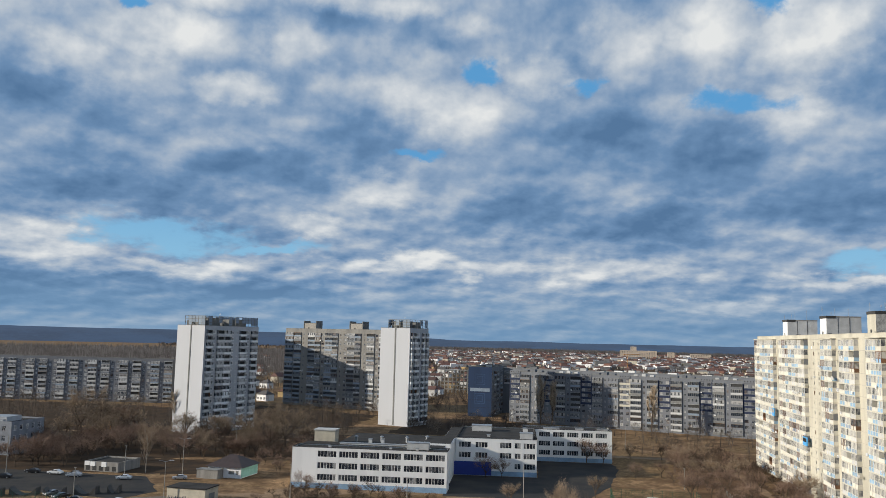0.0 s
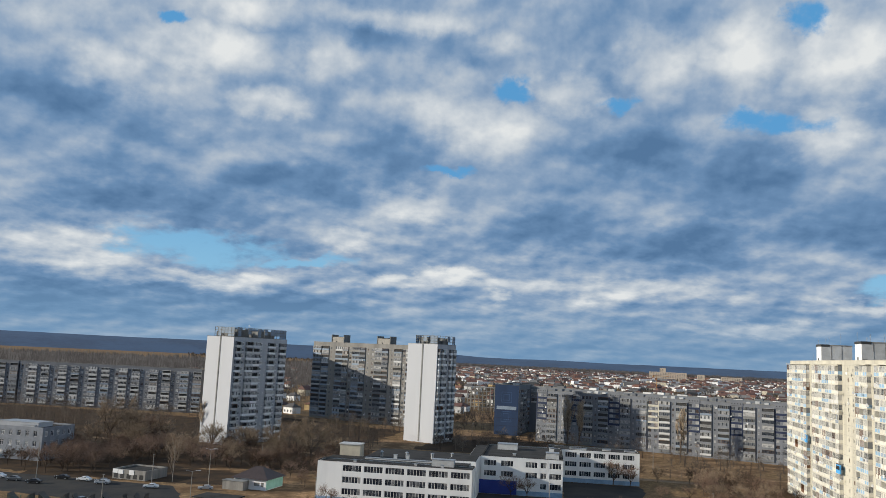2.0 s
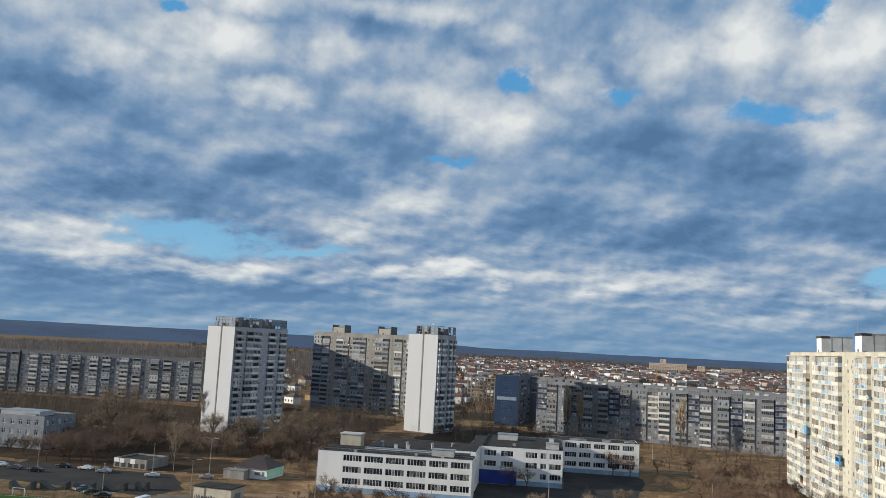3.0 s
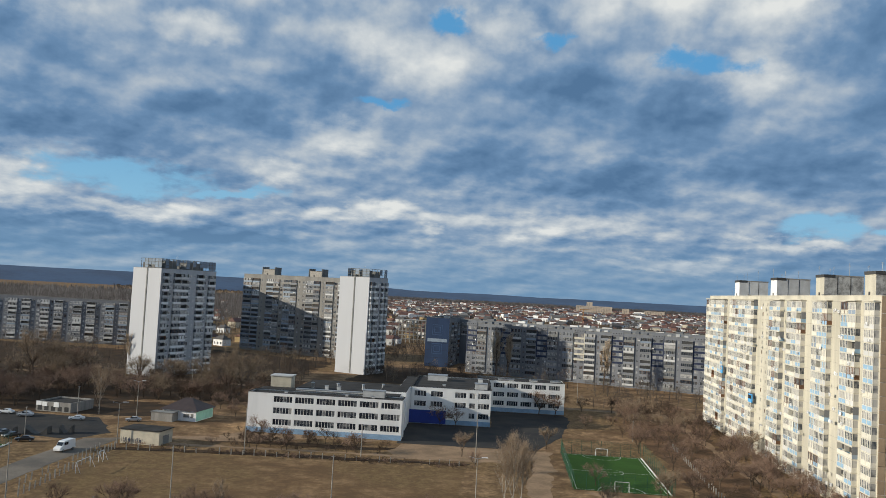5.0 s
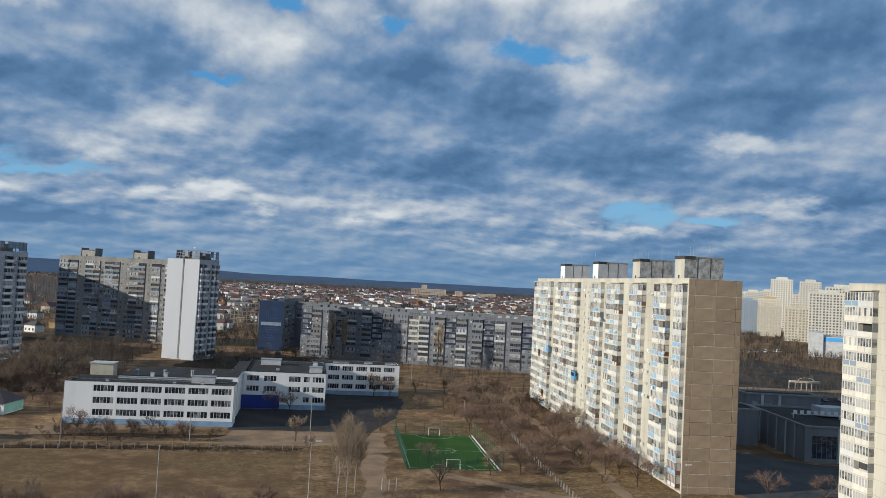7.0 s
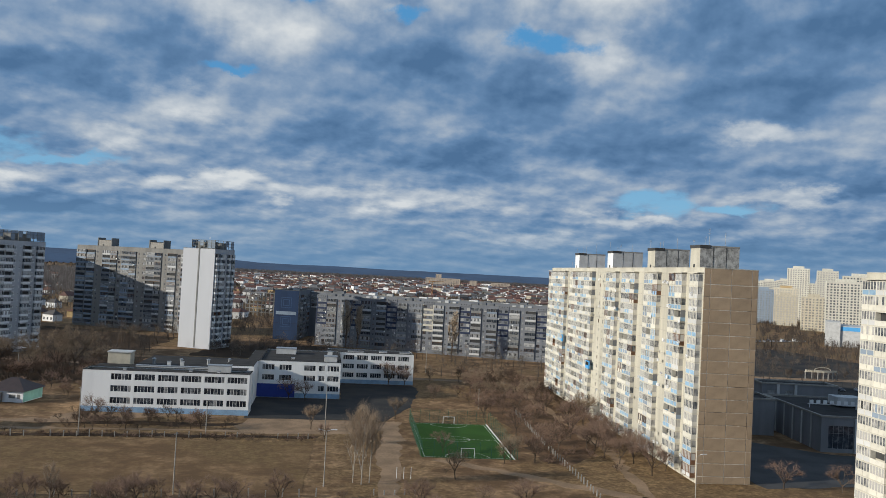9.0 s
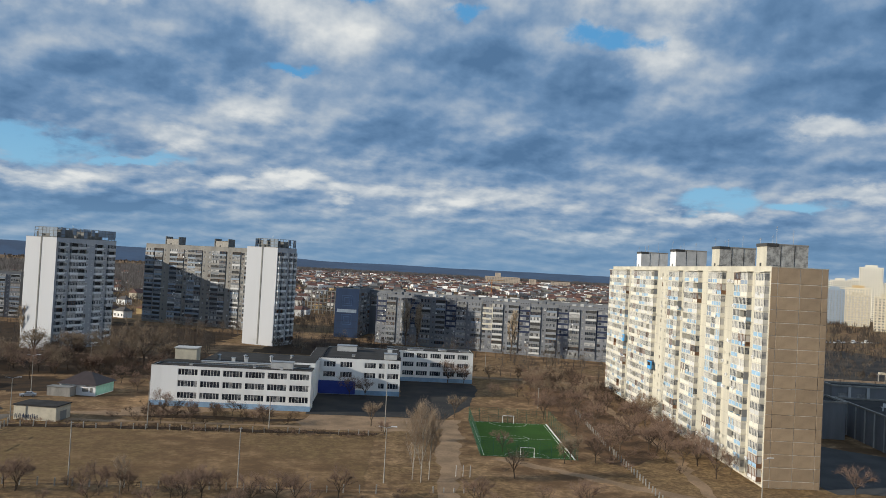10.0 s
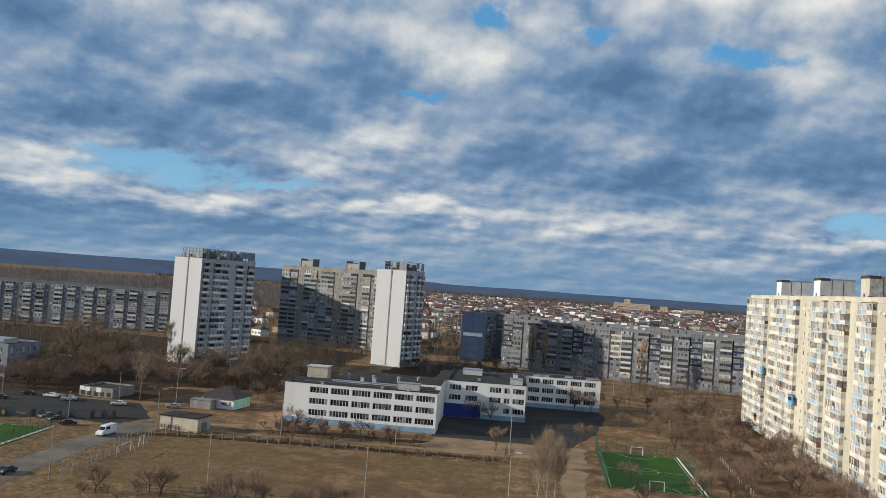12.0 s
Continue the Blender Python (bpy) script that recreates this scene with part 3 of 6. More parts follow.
patch("road", [(-93, 100), (-100, 100), (-102, 190), (-101, 216), (-92, 220), (-94, 190)], "road", "worn grey asphalt side road", "road", 0.04, rough=0.12)
patch("courtyard", [(-20, 236), (20, 236), (30, 262), (36, 296), (36, 311), (8, 311), (8, 273), (-20, 273)], "asphalt", "asphalt school yard with shade put into its dark colour", "pavement", 0.04)

# ---- right-hand sixteen-storey block ----
RB_SITE = pose(89.7, 315.6, 0, 0, 0, -92.4)
RB_STYLE = dict(panels=["pale_panel", "cream_white", "cream_white", "sky_panel", "cream_white", "pale_panel", "grey_blue_panel"], columns=["cream_white", "sky_panel", "cream_white"], frame="cream_frame", brown=0.08, mixes=(9, 1, 1, 1), depth=1.2, glass="glass_net")
rb_bays = [("L", 24), ("s", 3.5), ("s", 3), ("L", 17), ("L", 9), ("p", 3), ("s", 4), ("s", 4), ("s", 3), ("L", 9), ("p", 2.5), ("s", 2.5), ("L", 10.5), ("p", 4), ("s", 3), ("L", 9.0), ("p", 4), ("s", 3.4), ("L", 7.6), ("p", 4.0), ("L", 4.6), ("p", 0.4)]
rb_front = []
for kind, w in rb_bays:
    if kind == "L":
        n = max(1, round(w / 3.4))
        rb_front += [("L", w / n)] * n
    else:
        rb_front.append((kind, w))
rb = apartment("apartment_building", "sixteen-storey cream panel block with white and light-blue balconies", RB_SITE, 143.8, 12.6, 1.0, 16, 2.83, 47.6,
               {"front": rb_front}, RB_STYLE, 5, "cream", "seam", "cream")
for s, wall_col, front_col in ((115, "pale_panel", "white_paint"), (75.5, "pale_panel", "white_paint"), (38.8, "lift_wall", "cream"), (9.5, "lift_wall", "cream")):
    roof_house(rb, 143.8 - s - 5.6, 2.9, 46.7, 5.6, 9.6, 6.1, wall_col, "raw_concrete", front_col)

# ---- two white-ended towers, the slab between ----
TW_STYLE = dict(panels=["white_paint", "pale_panel", "white_paint", "pale_panel"], frame="white_surround", brown=0.04, mixes=(3, 2, 1, 4), depth=1.0, glass="glass")
tw_bays = {"right": [("p", 1), ("L", 3), ("w", 3), ("L", 4), ("L", 4), ("w", 3), ("s", 2.5), ("L", 4), ("w", 3), ("L", 4), ("p", 1)], "left": [("w", 3), ("L", 4), ("w", 3), ("L", 4), ("w", 3)]}
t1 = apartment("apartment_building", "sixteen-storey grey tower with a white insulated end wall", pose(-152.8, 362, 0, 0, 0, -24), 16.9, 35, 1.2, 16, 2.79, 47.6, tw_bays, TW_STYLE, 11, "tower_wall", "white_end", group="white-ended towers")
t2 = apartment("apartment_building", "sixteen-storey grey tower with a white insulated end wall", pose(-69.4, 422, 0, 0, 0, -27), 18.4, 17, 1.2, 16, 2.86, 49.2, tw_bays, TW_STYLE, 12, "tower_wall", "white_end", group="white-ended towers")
SL_STYLE = dict(panels=["grey_panel", "mid_panel", "grey_blue_panel", "slab_wall", "pale_panel", "grey_blue_panel"], frame="aged_frame", brown=0.2, mixes=(5, 3, 1, 4), depth=0.45)
slab_bays = {"front": [("L", 6), ("p", 0.6), ("L", 5), ("s", 3.5), ("p", 1.5), ("L", 5), ("L", 4), ("w", 3), ("L", 5), ("L", 4), ("s", 3.5), ("w", 3), ("L", 5), ("L", 4), ("p", 1), ("s", 3), ("L", 5), ("w", 3), ("L", 5)]}
slab = apartment("apartment_building", "long sixteen-storey grey concrete block with mixed balconies", pose(-150, 530, 0, 0, 0, -25), 80, 13, 1.2, 16, 2.83, 48.9, slab_bays, SL_STYLE, 13, "slab_wall", cap="slab_wall")

# unseen block added behind the first tower, so that its shade lies across the slab
apartment("apartment_building", "unseen sixteen-storey grey concrete block added behind a tower to shade the slab", pose(-197, 480, 0), 14, 50, 1.2, 16, 2.9, 52,
          {"front": [("w", 3), ("L", 4), ("w", 3), ("L", 4)]}, SL_STYLE, 14, "slab_wall", cap="slab_wall")

# ---- nine-storey blocks ----
NINE_STYLE = dict(panels=["mid_panel", "grey_panel", "grey_blue_panel", "mid_panel", "pale_panel", "grey_dark"], frame="aged_frame", brown=0.2, mixes=(5, 3, 1, 3), depth=0.5)
PALE_STYLE = dict(panels=["pale_panel", "mid_panel", "grey_panel", "grey_blue_panel", "pale_panel"], brown=0.1, mixes=(5, 2, 1, 4), depth=0.6)
NINE_UNIT = [("w", 3.2), ("w", 3.2), ("L", 5.5), ("s", 3.0), ("L", 5.5)]


def nine(x, y, deg, units, seed, label, D=12, top=27.4, wall="nine_wall", style=None, lowest=0):
    W = sum(b[1] for b in NINE_UNIT) * units
    bays = {"front": NINE_UNIT * units}
    return apartment("apartment_building", label, pose(x, y, 0, 0, 0, deg), W, D, 1.0 + 2.78 * lowest, 9 - lowest, 2.78, top, bays, style or NINE_STYLE, seed, wall, group="nine-storey blocks")


long9 = nine(-2.7, 461, -23, 7, 21, "long nine-storey grey panel block with navy-painted window frames")
back9 = nine(-20, 520, -23, 8, 22, "nine-storey grey panel block behind another", lowest=6)
nine(-338, 503, 2, 6, 23, "nine-storey grey panel block with pale balconies", style=PALE_STYLE)
nine(-441, 501, 1, 5, 24, "nine-storey grey panel block with pale balconies")
blue9 = apartment("apartment_building", "nine-storey block with a navy painted end wall", pose(-27, 484, 0, 0, 0, -10), 14.0, 40, 1.0, 9, 2.8, 28.6, {"right": NINE_UNIT * 2}, NINE_STYLE, 25, "grey_panel", "blue_wall")

# ---- school ----
def school_block(label, x, y, deg, W, D, top, cols, seed, skip=()):
    th = thing("school_building", label, "school", pose(x, y, 0, 0, 0, deg), "school wings")
    bm = bmesh.new()
    holes = []
    for fl, z in enumerate((2.3, 5.6, 8.9)):
        for i, (a, b) in enumerate(cols):
            if (fl, i) in skip:
                continue
            holes.append((a, b, z, z + 1.8))
            n = max(2, round((b - a) / 0.9))
            win = part("window", window_mesh(b - a, 1.8, "white_frame", n, False, False), None, th, m=pose(a, 0, z))
            for k in range(n):
                part("pane", pane_mesh((b - a) / n - 0.06, 1.7), None, win, m=pose((b - a) * k / n + 0.03, 0.125, 0.05))
    wall_face(bm, W, 0, top, holes, Matrix.Identity(4), 0.25)
    for s in ("right", "left", "back"):
        wall_face(bm, D if s != "back" else W, 0, top, [], side_matrix(s, W, D))
    part("wall", bm, M["white_paint"], th)
    bm = bmesh.new()
    box(bm, -0.04, W + 0.04, -0.06, -0.004, 0, 1.5)
    part("plinth", bm, M["plinth_blue"], th, "light-blue painted plinth")
    bm = bmesh.new()
    box(bm, 0.3, W - 0.3, 0.3, D - 0.3, top - 0.6, top - 0.3)
    part("roof", bm, M["bitumen"], th)
    bm = bmesh.new()
    for a in ((-0.08, W + 0.08, -0.08, 0.3), (-0.08, W + 0.08, D - 0.3, D + 0.08), (-0.08, 0.3, 0.3, D - 0.3), (W - 0.3, W + 0.08, 0.3, D - 0.3)):
        box(bm, a[0], a[1], a[2], a[3], top, top + 0.1)
    part("parapet_cap", bm, M["bitumen"], th)
    return th


front_cols = [(7.6 + 6.35 * i, 7.6 + 6.35 * i + 5.55) for i in range(6)]
sch1 = school_block("three-storey white school wing with a blue plinth", -64.5, 240.2, -1.0, 45.5, 8, 11.6, front_cols, 1)
sch2 = school_block("three-storey white school wing with a blue gate", -19, 274, 0.0, 26.5, 37.9, 11.9, [(1.0, 5.0), (6.5, 10.5), (14.5, 18.3), (19.3, 21.3), (22.2, 26.0)], 2, skip=((0, 0), (0, 1), (0, 2)))
sch3 = school_block("three-storey white school rear wing", 3, 312, 0.0, 33, 14, 11.6, [(1 + 5.2 * i, 5.2 + 5.2 * i) for i in range(6)], 3)

# ---- second cream block at the edge of the view ----
RB2_BAYS = [("p", 0.4), ("L", 3.6), ("L", 3.6), ("p", 3.2), ("s", 3.4), ("p", 3.2), ("L", 3.8), ("L", 3.8), ("w", 3), ("L", 3.6), ("L", 3.6), ("p", 3), ("s", 3), ("p", 3), ("L", 3.8), ("L", 3.8)]
rb2 = apartment("apartment_building", "sixteen-storey cream panel block with white balconies", pose(103.6, 144.7, 0, 0, 0, -92.4), 62, 13, 1.0, 16, 2.83, 47.7,
                {"front": RB2_BAYS}, RB_STYLE, 6, "cream", None, "cream")

# ---- far hills ----
def ridge(name, label, dist, az0, az1, hgt, material, seed):
    bm = bmesh.new()
    n = 160
    prev = None
    for i in range(n + 1):
        a = radians(az0 + (az1 - az0) * i / n)
        h = hgt(math.degrees(a)) + 4.0 * noise.noise((i * 0.13 + seed, 0, 0)) + 2.0 * noise.noise((i * 0.6 + seed, 3, 0))
        cur = [bm.verts.new((dd * math.sin(a), dd * math.cos(a), zz)) for dd, zz in ((dist - 350, 0), (dist - 150, h * 0.6), (dist, h), (dist + 120, 0))]
        if prev:
            for k in range(3):
                bm.faces.new((prev[k], cur[k], cur[k + 1], prev[k + 1]))
        prev = cur
    bmesh.ops.recalc_face_normals(bm, faces=bm.faces[:])
    return solid(name, bm, M[material], label, "hills", kind="structure")


# the blue of distance haze is put into the ridge's base colour
M["hill_haze_blue"] = mat("far_woodland", (0.042, 0.085, 0.16), 1.0, 0.4, 0.004, 0.05, dark=(0.028, 0.055, 0.105))
ridge("backdrop", "distant wooded ridge with blue haze in its colour", 4300, -60, 60, lambda a: EYE + 4300 * math.tan(radians(0.28 if a < -8 else 0.02 + 0.2 * max(0, -a - 3.4) / 5)), "hill_haze_blue", 1)

# ---- right-hand block: end panels, small fittings ----
RB_W, RB_D = 143.8, 12.6
_pm = {}


def panel_mesh(w, h):
    key = (round(w, 2), round(h, 2))
    if key not in _pm:
        bm = bmesh.new()
        e = 0.03
        a = [bm.verts.new(p) for p in ((0, 0, 0), (w, 0, 0), (w, 0, h), (0, 0, h))]
        b = [bm.verts.new(p) for p in ((e, -0.06, e), (w - e, -0.06, e), (w - e, -0.06, h - e), (e, -0.06, h - e))]
        bm.faces.new(b)
        for i in range(4):
            j = (i + 1) % 4
            bm.faces.new((a[i], a[j], b[j], b[i]))
        _pm[key] = to_mesh("panel", bm, M["brown_panel"])
    return _pm[key]


end_site = side_matrix("right", RB_W, RB_D)
zs = [0.0, 1.6] + [1.6 + 2.83 * i for i in range(1, 16)] + [47.6]
xs = [0.0, 1.5, 6.4, 11.2, RB_D]
for i in range(len(zs) - 1):
    for j in range(len(xs) - 1):
        g = 0.13
        part("panel", panel_mesh(xs[j + 1] - xs[j] - g, zs[i + 1] - zs[i] - g), None, rb, m=end_site @ pose(xs[j] + g / 2, -0.004, zs[i] + g / 2))

bm = bmesh.new()
box(bm, 0, 0.85, -0.35, 0, 0, 0.6, 0)
for i in range(5):
    box(bm, 0.08, 0.6, -0.37, -0.35, 0.08 + i * 0.1, 0.12 + i * 0.1, 1)
AC = to_mesh("air_conditioner", bm, [M["white_frame"], M["dark"]])
bm = bmesh.new()
rim = []
for k, r in enumerate((0.0, 0.25, 0.45)):
    rim.append([bm.verts.new((r * math.cos(math.pi * i / 5), -0.35 + 0.6 * r * r - (0.12 if k == 2 else 0), r * math.sin(math.pi * i / 5))) for i in range(10)] if k else [bm.verts.new((0, -0.35, 0))])
for i in range(10):
    bm.faces.new((rim[0][0], rim[1][i], rim[1][(i + 1) % 10]))
    bm.faces.new((rim[1][i], rim[2][i], rim[2][(i + 1) % 10], rim[1][(i + 1) % 10]))
tube(bm, (0, 0, -0.1), (0, -0.35, 0), 0.03, 0.03, 4)
DISH = to_mesh("satellite_dish", bm, [M["white_frame"]])


def fittings(th, W, floors, z0, fh, count, seed, out=1.25):
    rng = random.Random(seed)
    for _ in range(count):
        z = z0 + fh * rng.randint(1, floors - 1) + rng.uniform(0.1, 0.9)
        x = rng.uniform(1, W - 2)
        if rng.random() < 0.62:
            part("air_conditioner", AC, None, th, m=pose(x, -out, z))
        else:
            part("satellite_dish", DISH, None, th, m=pose(x, -out, z, 0, 0, rng.uniform(-40, 10)))


for th, bays, W in ((rb, rb_front, RB_W), (rb2, RB2_BAYS, 62)):
    k, x = W / sum(b[1] for b in bays), 0.0
    for kind, bw in bays:
        if kind == "L":
            bm = bmesh.new()
            box(bm, x - 0.1, x + bw * k + 0.1, -1.45, -0.004, 46.35, 46.62)
            part("canopy", bm, M["cream"], th, "concrete canopy over the top balcony")
        x += bw * k
    for f in range(1, 17):
        bm = bmesh.new()
        box(bm, 0, W, -0.022, -0.003, 1.0 + 2.83 * f - 0.02, 1.0 + 2.83 * f + 0.02)
        part("joint", bm, M["raw_concrete"], th)
fittings(rb, RB_W, 16, 1.0, 2.83, 110, 3)
fittings(slab, 80, 16, 1.2, 2.83, 26, 4, 0.47)
fittings(long9, 140, 9, 1.0, 2.78, 30, 5, 0.52)
for x, z, w in ((58.5, 1.0 + 2.83 * 5, 3.6), (25.0, 1.0 + 2.83 * 7, 2.0)):
    bm = bmesh.new()
    box(bm, 0, w, -1.6, -1.22, 0.05, 2.5, 0)
    box(bm, 0.2, w - 0.2, -1.63, -1.6, 1.1, 2.2, 1)
    part("balcony_cladding", bm, [M["bright_blue"], M["glass"]], rb, "bright-blue clad balcony", m=pose(x, 0, z))
for s in (115, 75.5, 38.8, 9.5):
    for dx, dy, hh in ((-4.5, 3.2, 3.0), (-2.2, 6.0, 4.4), (-1.0, 4.6, 2.4), (-0.6, 9.2, 3.8)):
        roof_mast(rb, 143.8 - s + dx, dy, 52.9, hh * (0.8 + 0.25 * math.sin(s + dx)))
for x in (10, 33, 70, 104, 137):
    roof_mast(rb, x, 5.5, 46.7, 3.6)
for x in (40, 70, 105, 138):
    bm = bmesh.new()
    box(bm, 0, 0.9, 0, 0.9, 0, 1.3)
    box(bm, -0.15, 1.05, -0.15, 1.05, 1.3, 1.42)
    part("vent_shaft", bm, M["grey_panel"], rb, m=pose(x, 2.5, 46.7))

# ---- crowns of the white-ended towers, lift houses of the slab ----


def tower_crown(th, W, D, top):
    """Open steel frames with panels round the roof terrace, and two machine rooms."""
    roof_house(th, W * 0.30, D * 0.12, top - 0.9, W * 0.55, D * 0.22, 4.2, "grey_dark", "grey_panel")
    roof_house(th, W * 0.34, D * 0.55, top - 0.9, W * 0.5, D * 0.28, 4.0, "grey_dark", "grey_panel")
    bm = bmesh.new()
    z0, z1 = top + 0.14, top + 4.3
    runs = [((W * 0.25, 0.4), (W - 0.4, 0.4)), ((W - 0.4, 0.4), (W - 0.4, D - 0.5)), ((W * 0.25, 0.4), (W * 0.25, D - 0.5))]
    for (xa, ya), (xb, yb) in runs:
        n = max(2, round(math.hypot(xb - xa, yb - ya) / 2.2))
        for i in range(n + 1):
            x, y = xa + (xb - xa) * i / n, ya + (yb - ya) * i / n
            box(bm, x - 0.08, x + 0.08, y - 0.08, y + 0.08, z0 - 1.0, z1)
        for z in (z0 + 1.2, z0 + 2.7, z1 - 0.1):
            box(bm, min(xa, xb) - 0.06, max(xa, xb) + 0.06, min(ya, yb) - 0.06, max(ya, yb) + 0.06, z, z + 0.16)
    part("roof_frame", bm, M["grey_dark"], th, "rusty steel roof frame")
    rng = random.Random(int(W * 10))
    for (xa, ya), (xb, yb) in runs:
        n = max(2, round(math.hypot(xb - xa, yb - ya) / 2.2))
        for i in range(n):
            if rng.random() < 0.45:
                continue
            x, y, x2, y2 = xa + (xb - xa) * i / n, ya + (yb - ya) * i / n, xa + (xb - xa) * (i + 1) / n, ya + (yb - ya) * (i + 1) / n
            bm = bmesh.new()
            box(bm, min(x, x2) + 0.1 * (x != x2) - 0.02, max(x, x2) - 0.1 * (x != x2) + 0.02, min(y, y2) + 0.1 * (y != y2) - 0.02, max(y, y2) - 0.1 * (y != y2) + 0.02, z0 + rng.choice((0.2, 1.4)), z1 - 0.15)
            part("roof_screen", bm, M["grey_blue_panel"], th, "weathered grey roof screen")
    # pale shaft rib down the white end
    bm = bmesh.new()
    box(bm, W * 0.49, W * 0.53, -0.14, -0.004, 0.4, top)
    part("rib", bm, M["grey_dark"], th, "dark vertical joint strip")
    roof_mast(th, W * 0.5, D * 0.5, top + 3.2, 3.0)


tower_crown(t1, 16.9, 35, 47.6)
tower_crown(t2, 18.4, 17, 49.2)
for x in (12.2, 49.2):
    roof_house(slab, x, 3.5, 48.0, 9.8, 6, 4.6, "post", "dark")
    for xx in (x - 0.3, x + 9.6):
        bm = bmesh.new()
        box(bm, xx, xx + 0.5, 3.25, 9.75, 48.0, 54.0)
        part("roof_fin", bm, M["grey_dark"], slab)

M["blue_mid"] = mat("mid_blue_paint", (0.045, 0.095, 0.20), 0.75, 0.3, 0.4, 6)
# navy paint round the upper windows of the long nine-storey block
rng = random.Random(8)
unit, wl = sum(b[1] for b in NINE_UNIT), sum(b[1] for b in NINE_UNIT) * 7
for u in range(7):
    x = u * unit
    pale = u in (3,)
    bm = bmesh.new()
    for fl in range(4, 9):
        z = 1.0 + fl * 2.78
        box(bm, x + 0.05, x + 6.35, -0.05, -0.004, z - 0.4, z + 0.62)
    for xx in (x + 0.05, x + 5.85):
        box(bm, xx, xx + 0.55, -0.055, -0.004, 1.0 + 4 * 2.78, 26.0)
    part("painted_band", bm, M["cream" if pale else "blue_trim"], long9, "navy painted bands round the upper windows")
    bm = bmesh.new()
    for i in range(3):
        box(bm, x + 7 + i * 4.2, x + 9 + i * 4.2, 4, 7.5, 26.4, 28.2 + 0.5 * (i % 2))
    part("roof_hatch", bm, M["pale_panel" if u % 2 else "grey_panel"], long9)
    bm = bmesh.new()
    box(bm, x + 0.3, x + 6.1, -0.3, 0.02, 26.3, 28.1)
    for k in range(4):
        box(bm, x + 0.9 + 1.35 * k, x + 1.35 + 1.35 * k, -0.33, -0.3, 26.9, 27.4, 1)
    part("attic_panel", bm, [M["nine_wall"], M["dark"]], long9, "attic panel with small vents")
for u in range(8):
    for k in range(2):
        bm = bmesh.new()
        w, h = 3.2 + 2.4 * rng.random(), 1.2 + 1.3 * rng.random()
        box(bm, 0, w, 0, 3.2, 0, h)
        box(bm, -0.15, w + 0.15, -0.15, 3.35, h, h + 0.15, 1)
        part("roof_hatch", bm, [M[rng.choice(("pale_panel", "grey_panel", "white_paint"))], M["bitumen"]], back9, m=pose(unit * u + 9.5 * k + rng.uniform(0.5, 3), 2.5, 26.5))
bm = bmesh.new()
for z in (5.2, 9.5, 13.8):
    box(bm, 0.4, 13.6, -0.05, -0.004, z, z + 0.25)
box(bm, 1.2, 12.8, -0.06, -0.004, 14.5, 16.4, 1)
for zc in (10.5, 21.5):
    for a, b in ((4, 10), (5.2, 8.8)):
        for x0, x1, z0, z1 in ((a, b, zc - (b - a) / 2, zc - (b - a) / 2 + 0.22), (a, b, zc + (b - a) / 2 - 0.22, zc + (b - a) / 2), (a, a + 0.22, zc - (b - a) / 2, zc + (b - a) / 2), (b - 0.22, b, zc - (b - a) / 2, zc + (b - a) / 2)):
            box(bm, x0, x1, -0.07, -0.004, z0, z1, 2)
part("painted_pattern", bm, [M["blue_trim"], M["grey_blue_panel"], M["blue_mid"]], blue9, "geometric pattern painted on the navy wall")

# ---- school extras ----
bm = bmesh.new()
box(bm, -4.0, -0.1, 0, 33.5, 0, 11.6)
box(bm, -3.9, -0.1, 0.2, 33.3, 11.6, 11.7, 1)
part("link_bay", bm, [M["white_paint"], M["bitumen"]], sch2)
bm = bmesh.new()
box(bm, -9.0, -0.4, -16.6, -0.004, 0, 11.75)
box(bm, -8.9, -0.5, -16.5, -0.1, 11.75, 11.85, 1)
part("link_wing", bm, [M["white_paint"], M["bitumen"]], sch2, "white wing that joins the two school blocks")
bm = bmesh.new()
box(bm, -1.5, 11.8, -0.12, -0.004, 0.1, 4.4)
part("gate", bm, M["gate_blue"], sch2, "deep-blue metal gate panels")
for th, spots in ((sch1, ((12, 9, 24.0, 1.4, 0.7), (33, 5, 6.5, 3.0, 1.9), (24, 12, 1.0, 1.0, 1.8), (20, 13, 1.0, 1.0, 1.6), (36, 3, 0.8, 0.8, 0.6), (10, 3, 0.8, 0.8, 0.5), (28, 4, 0.8, 0.8, 0.5))),
                  (sch2, ((4, 24, 7, 5, 2.2), (21, 3, 4.2, 4, 2.2), (22, 8, 1.6, 1.6, 3.4), (10, 8, 1, 1, 0.8))), (sch3, ((8, 4, 6, 1.0, 0.4), (20, 5, 3, 1.2, 0.5), (28, 5, 4, 1.0, 0.4)))):
    for x, y, w, d, h in spots:
        bm = bmesh.new()
        box(bm, x, x + w, y, y + d, 11.3 - 0.02, 11.3 + h)
        box(bm, x - 0.12, x + w + 0.12, y - 0.12, y + d + 0.12, 11.3 + h, 11.3 + h + 0.12, 1)
        part("roof_box", bm, [M["pale_panel"], M["metal"]], th)
bm = bmesh.new()
box(bm, 0, 6.5, 0, 5, 0, 14.6)
box(bm, -0.25, 6.75, -0.25, 5.25, 14.6, 14.9, 1)
part("stair_tower", bm, [M["beige_panel"], M["pale_panel"]], sch1, "ochre stair tower", m=pose(2.0, 17.1, 0))
bm = bmesh.new()
box(bm, 0, 32, 0, 30, 0, 10.6)
box(bm, 0.2, 31.8, 0.2, 29.8, 10.6, 10.75, 1)
part("rear_hall", bm, [M["white_paint"], M["bitumen"]], sch1, m=pose(9, 17.2, 0))
bm = bmesh.new()
box(bm, 0, 43.4, 0, 9.0, 0, 11.2)
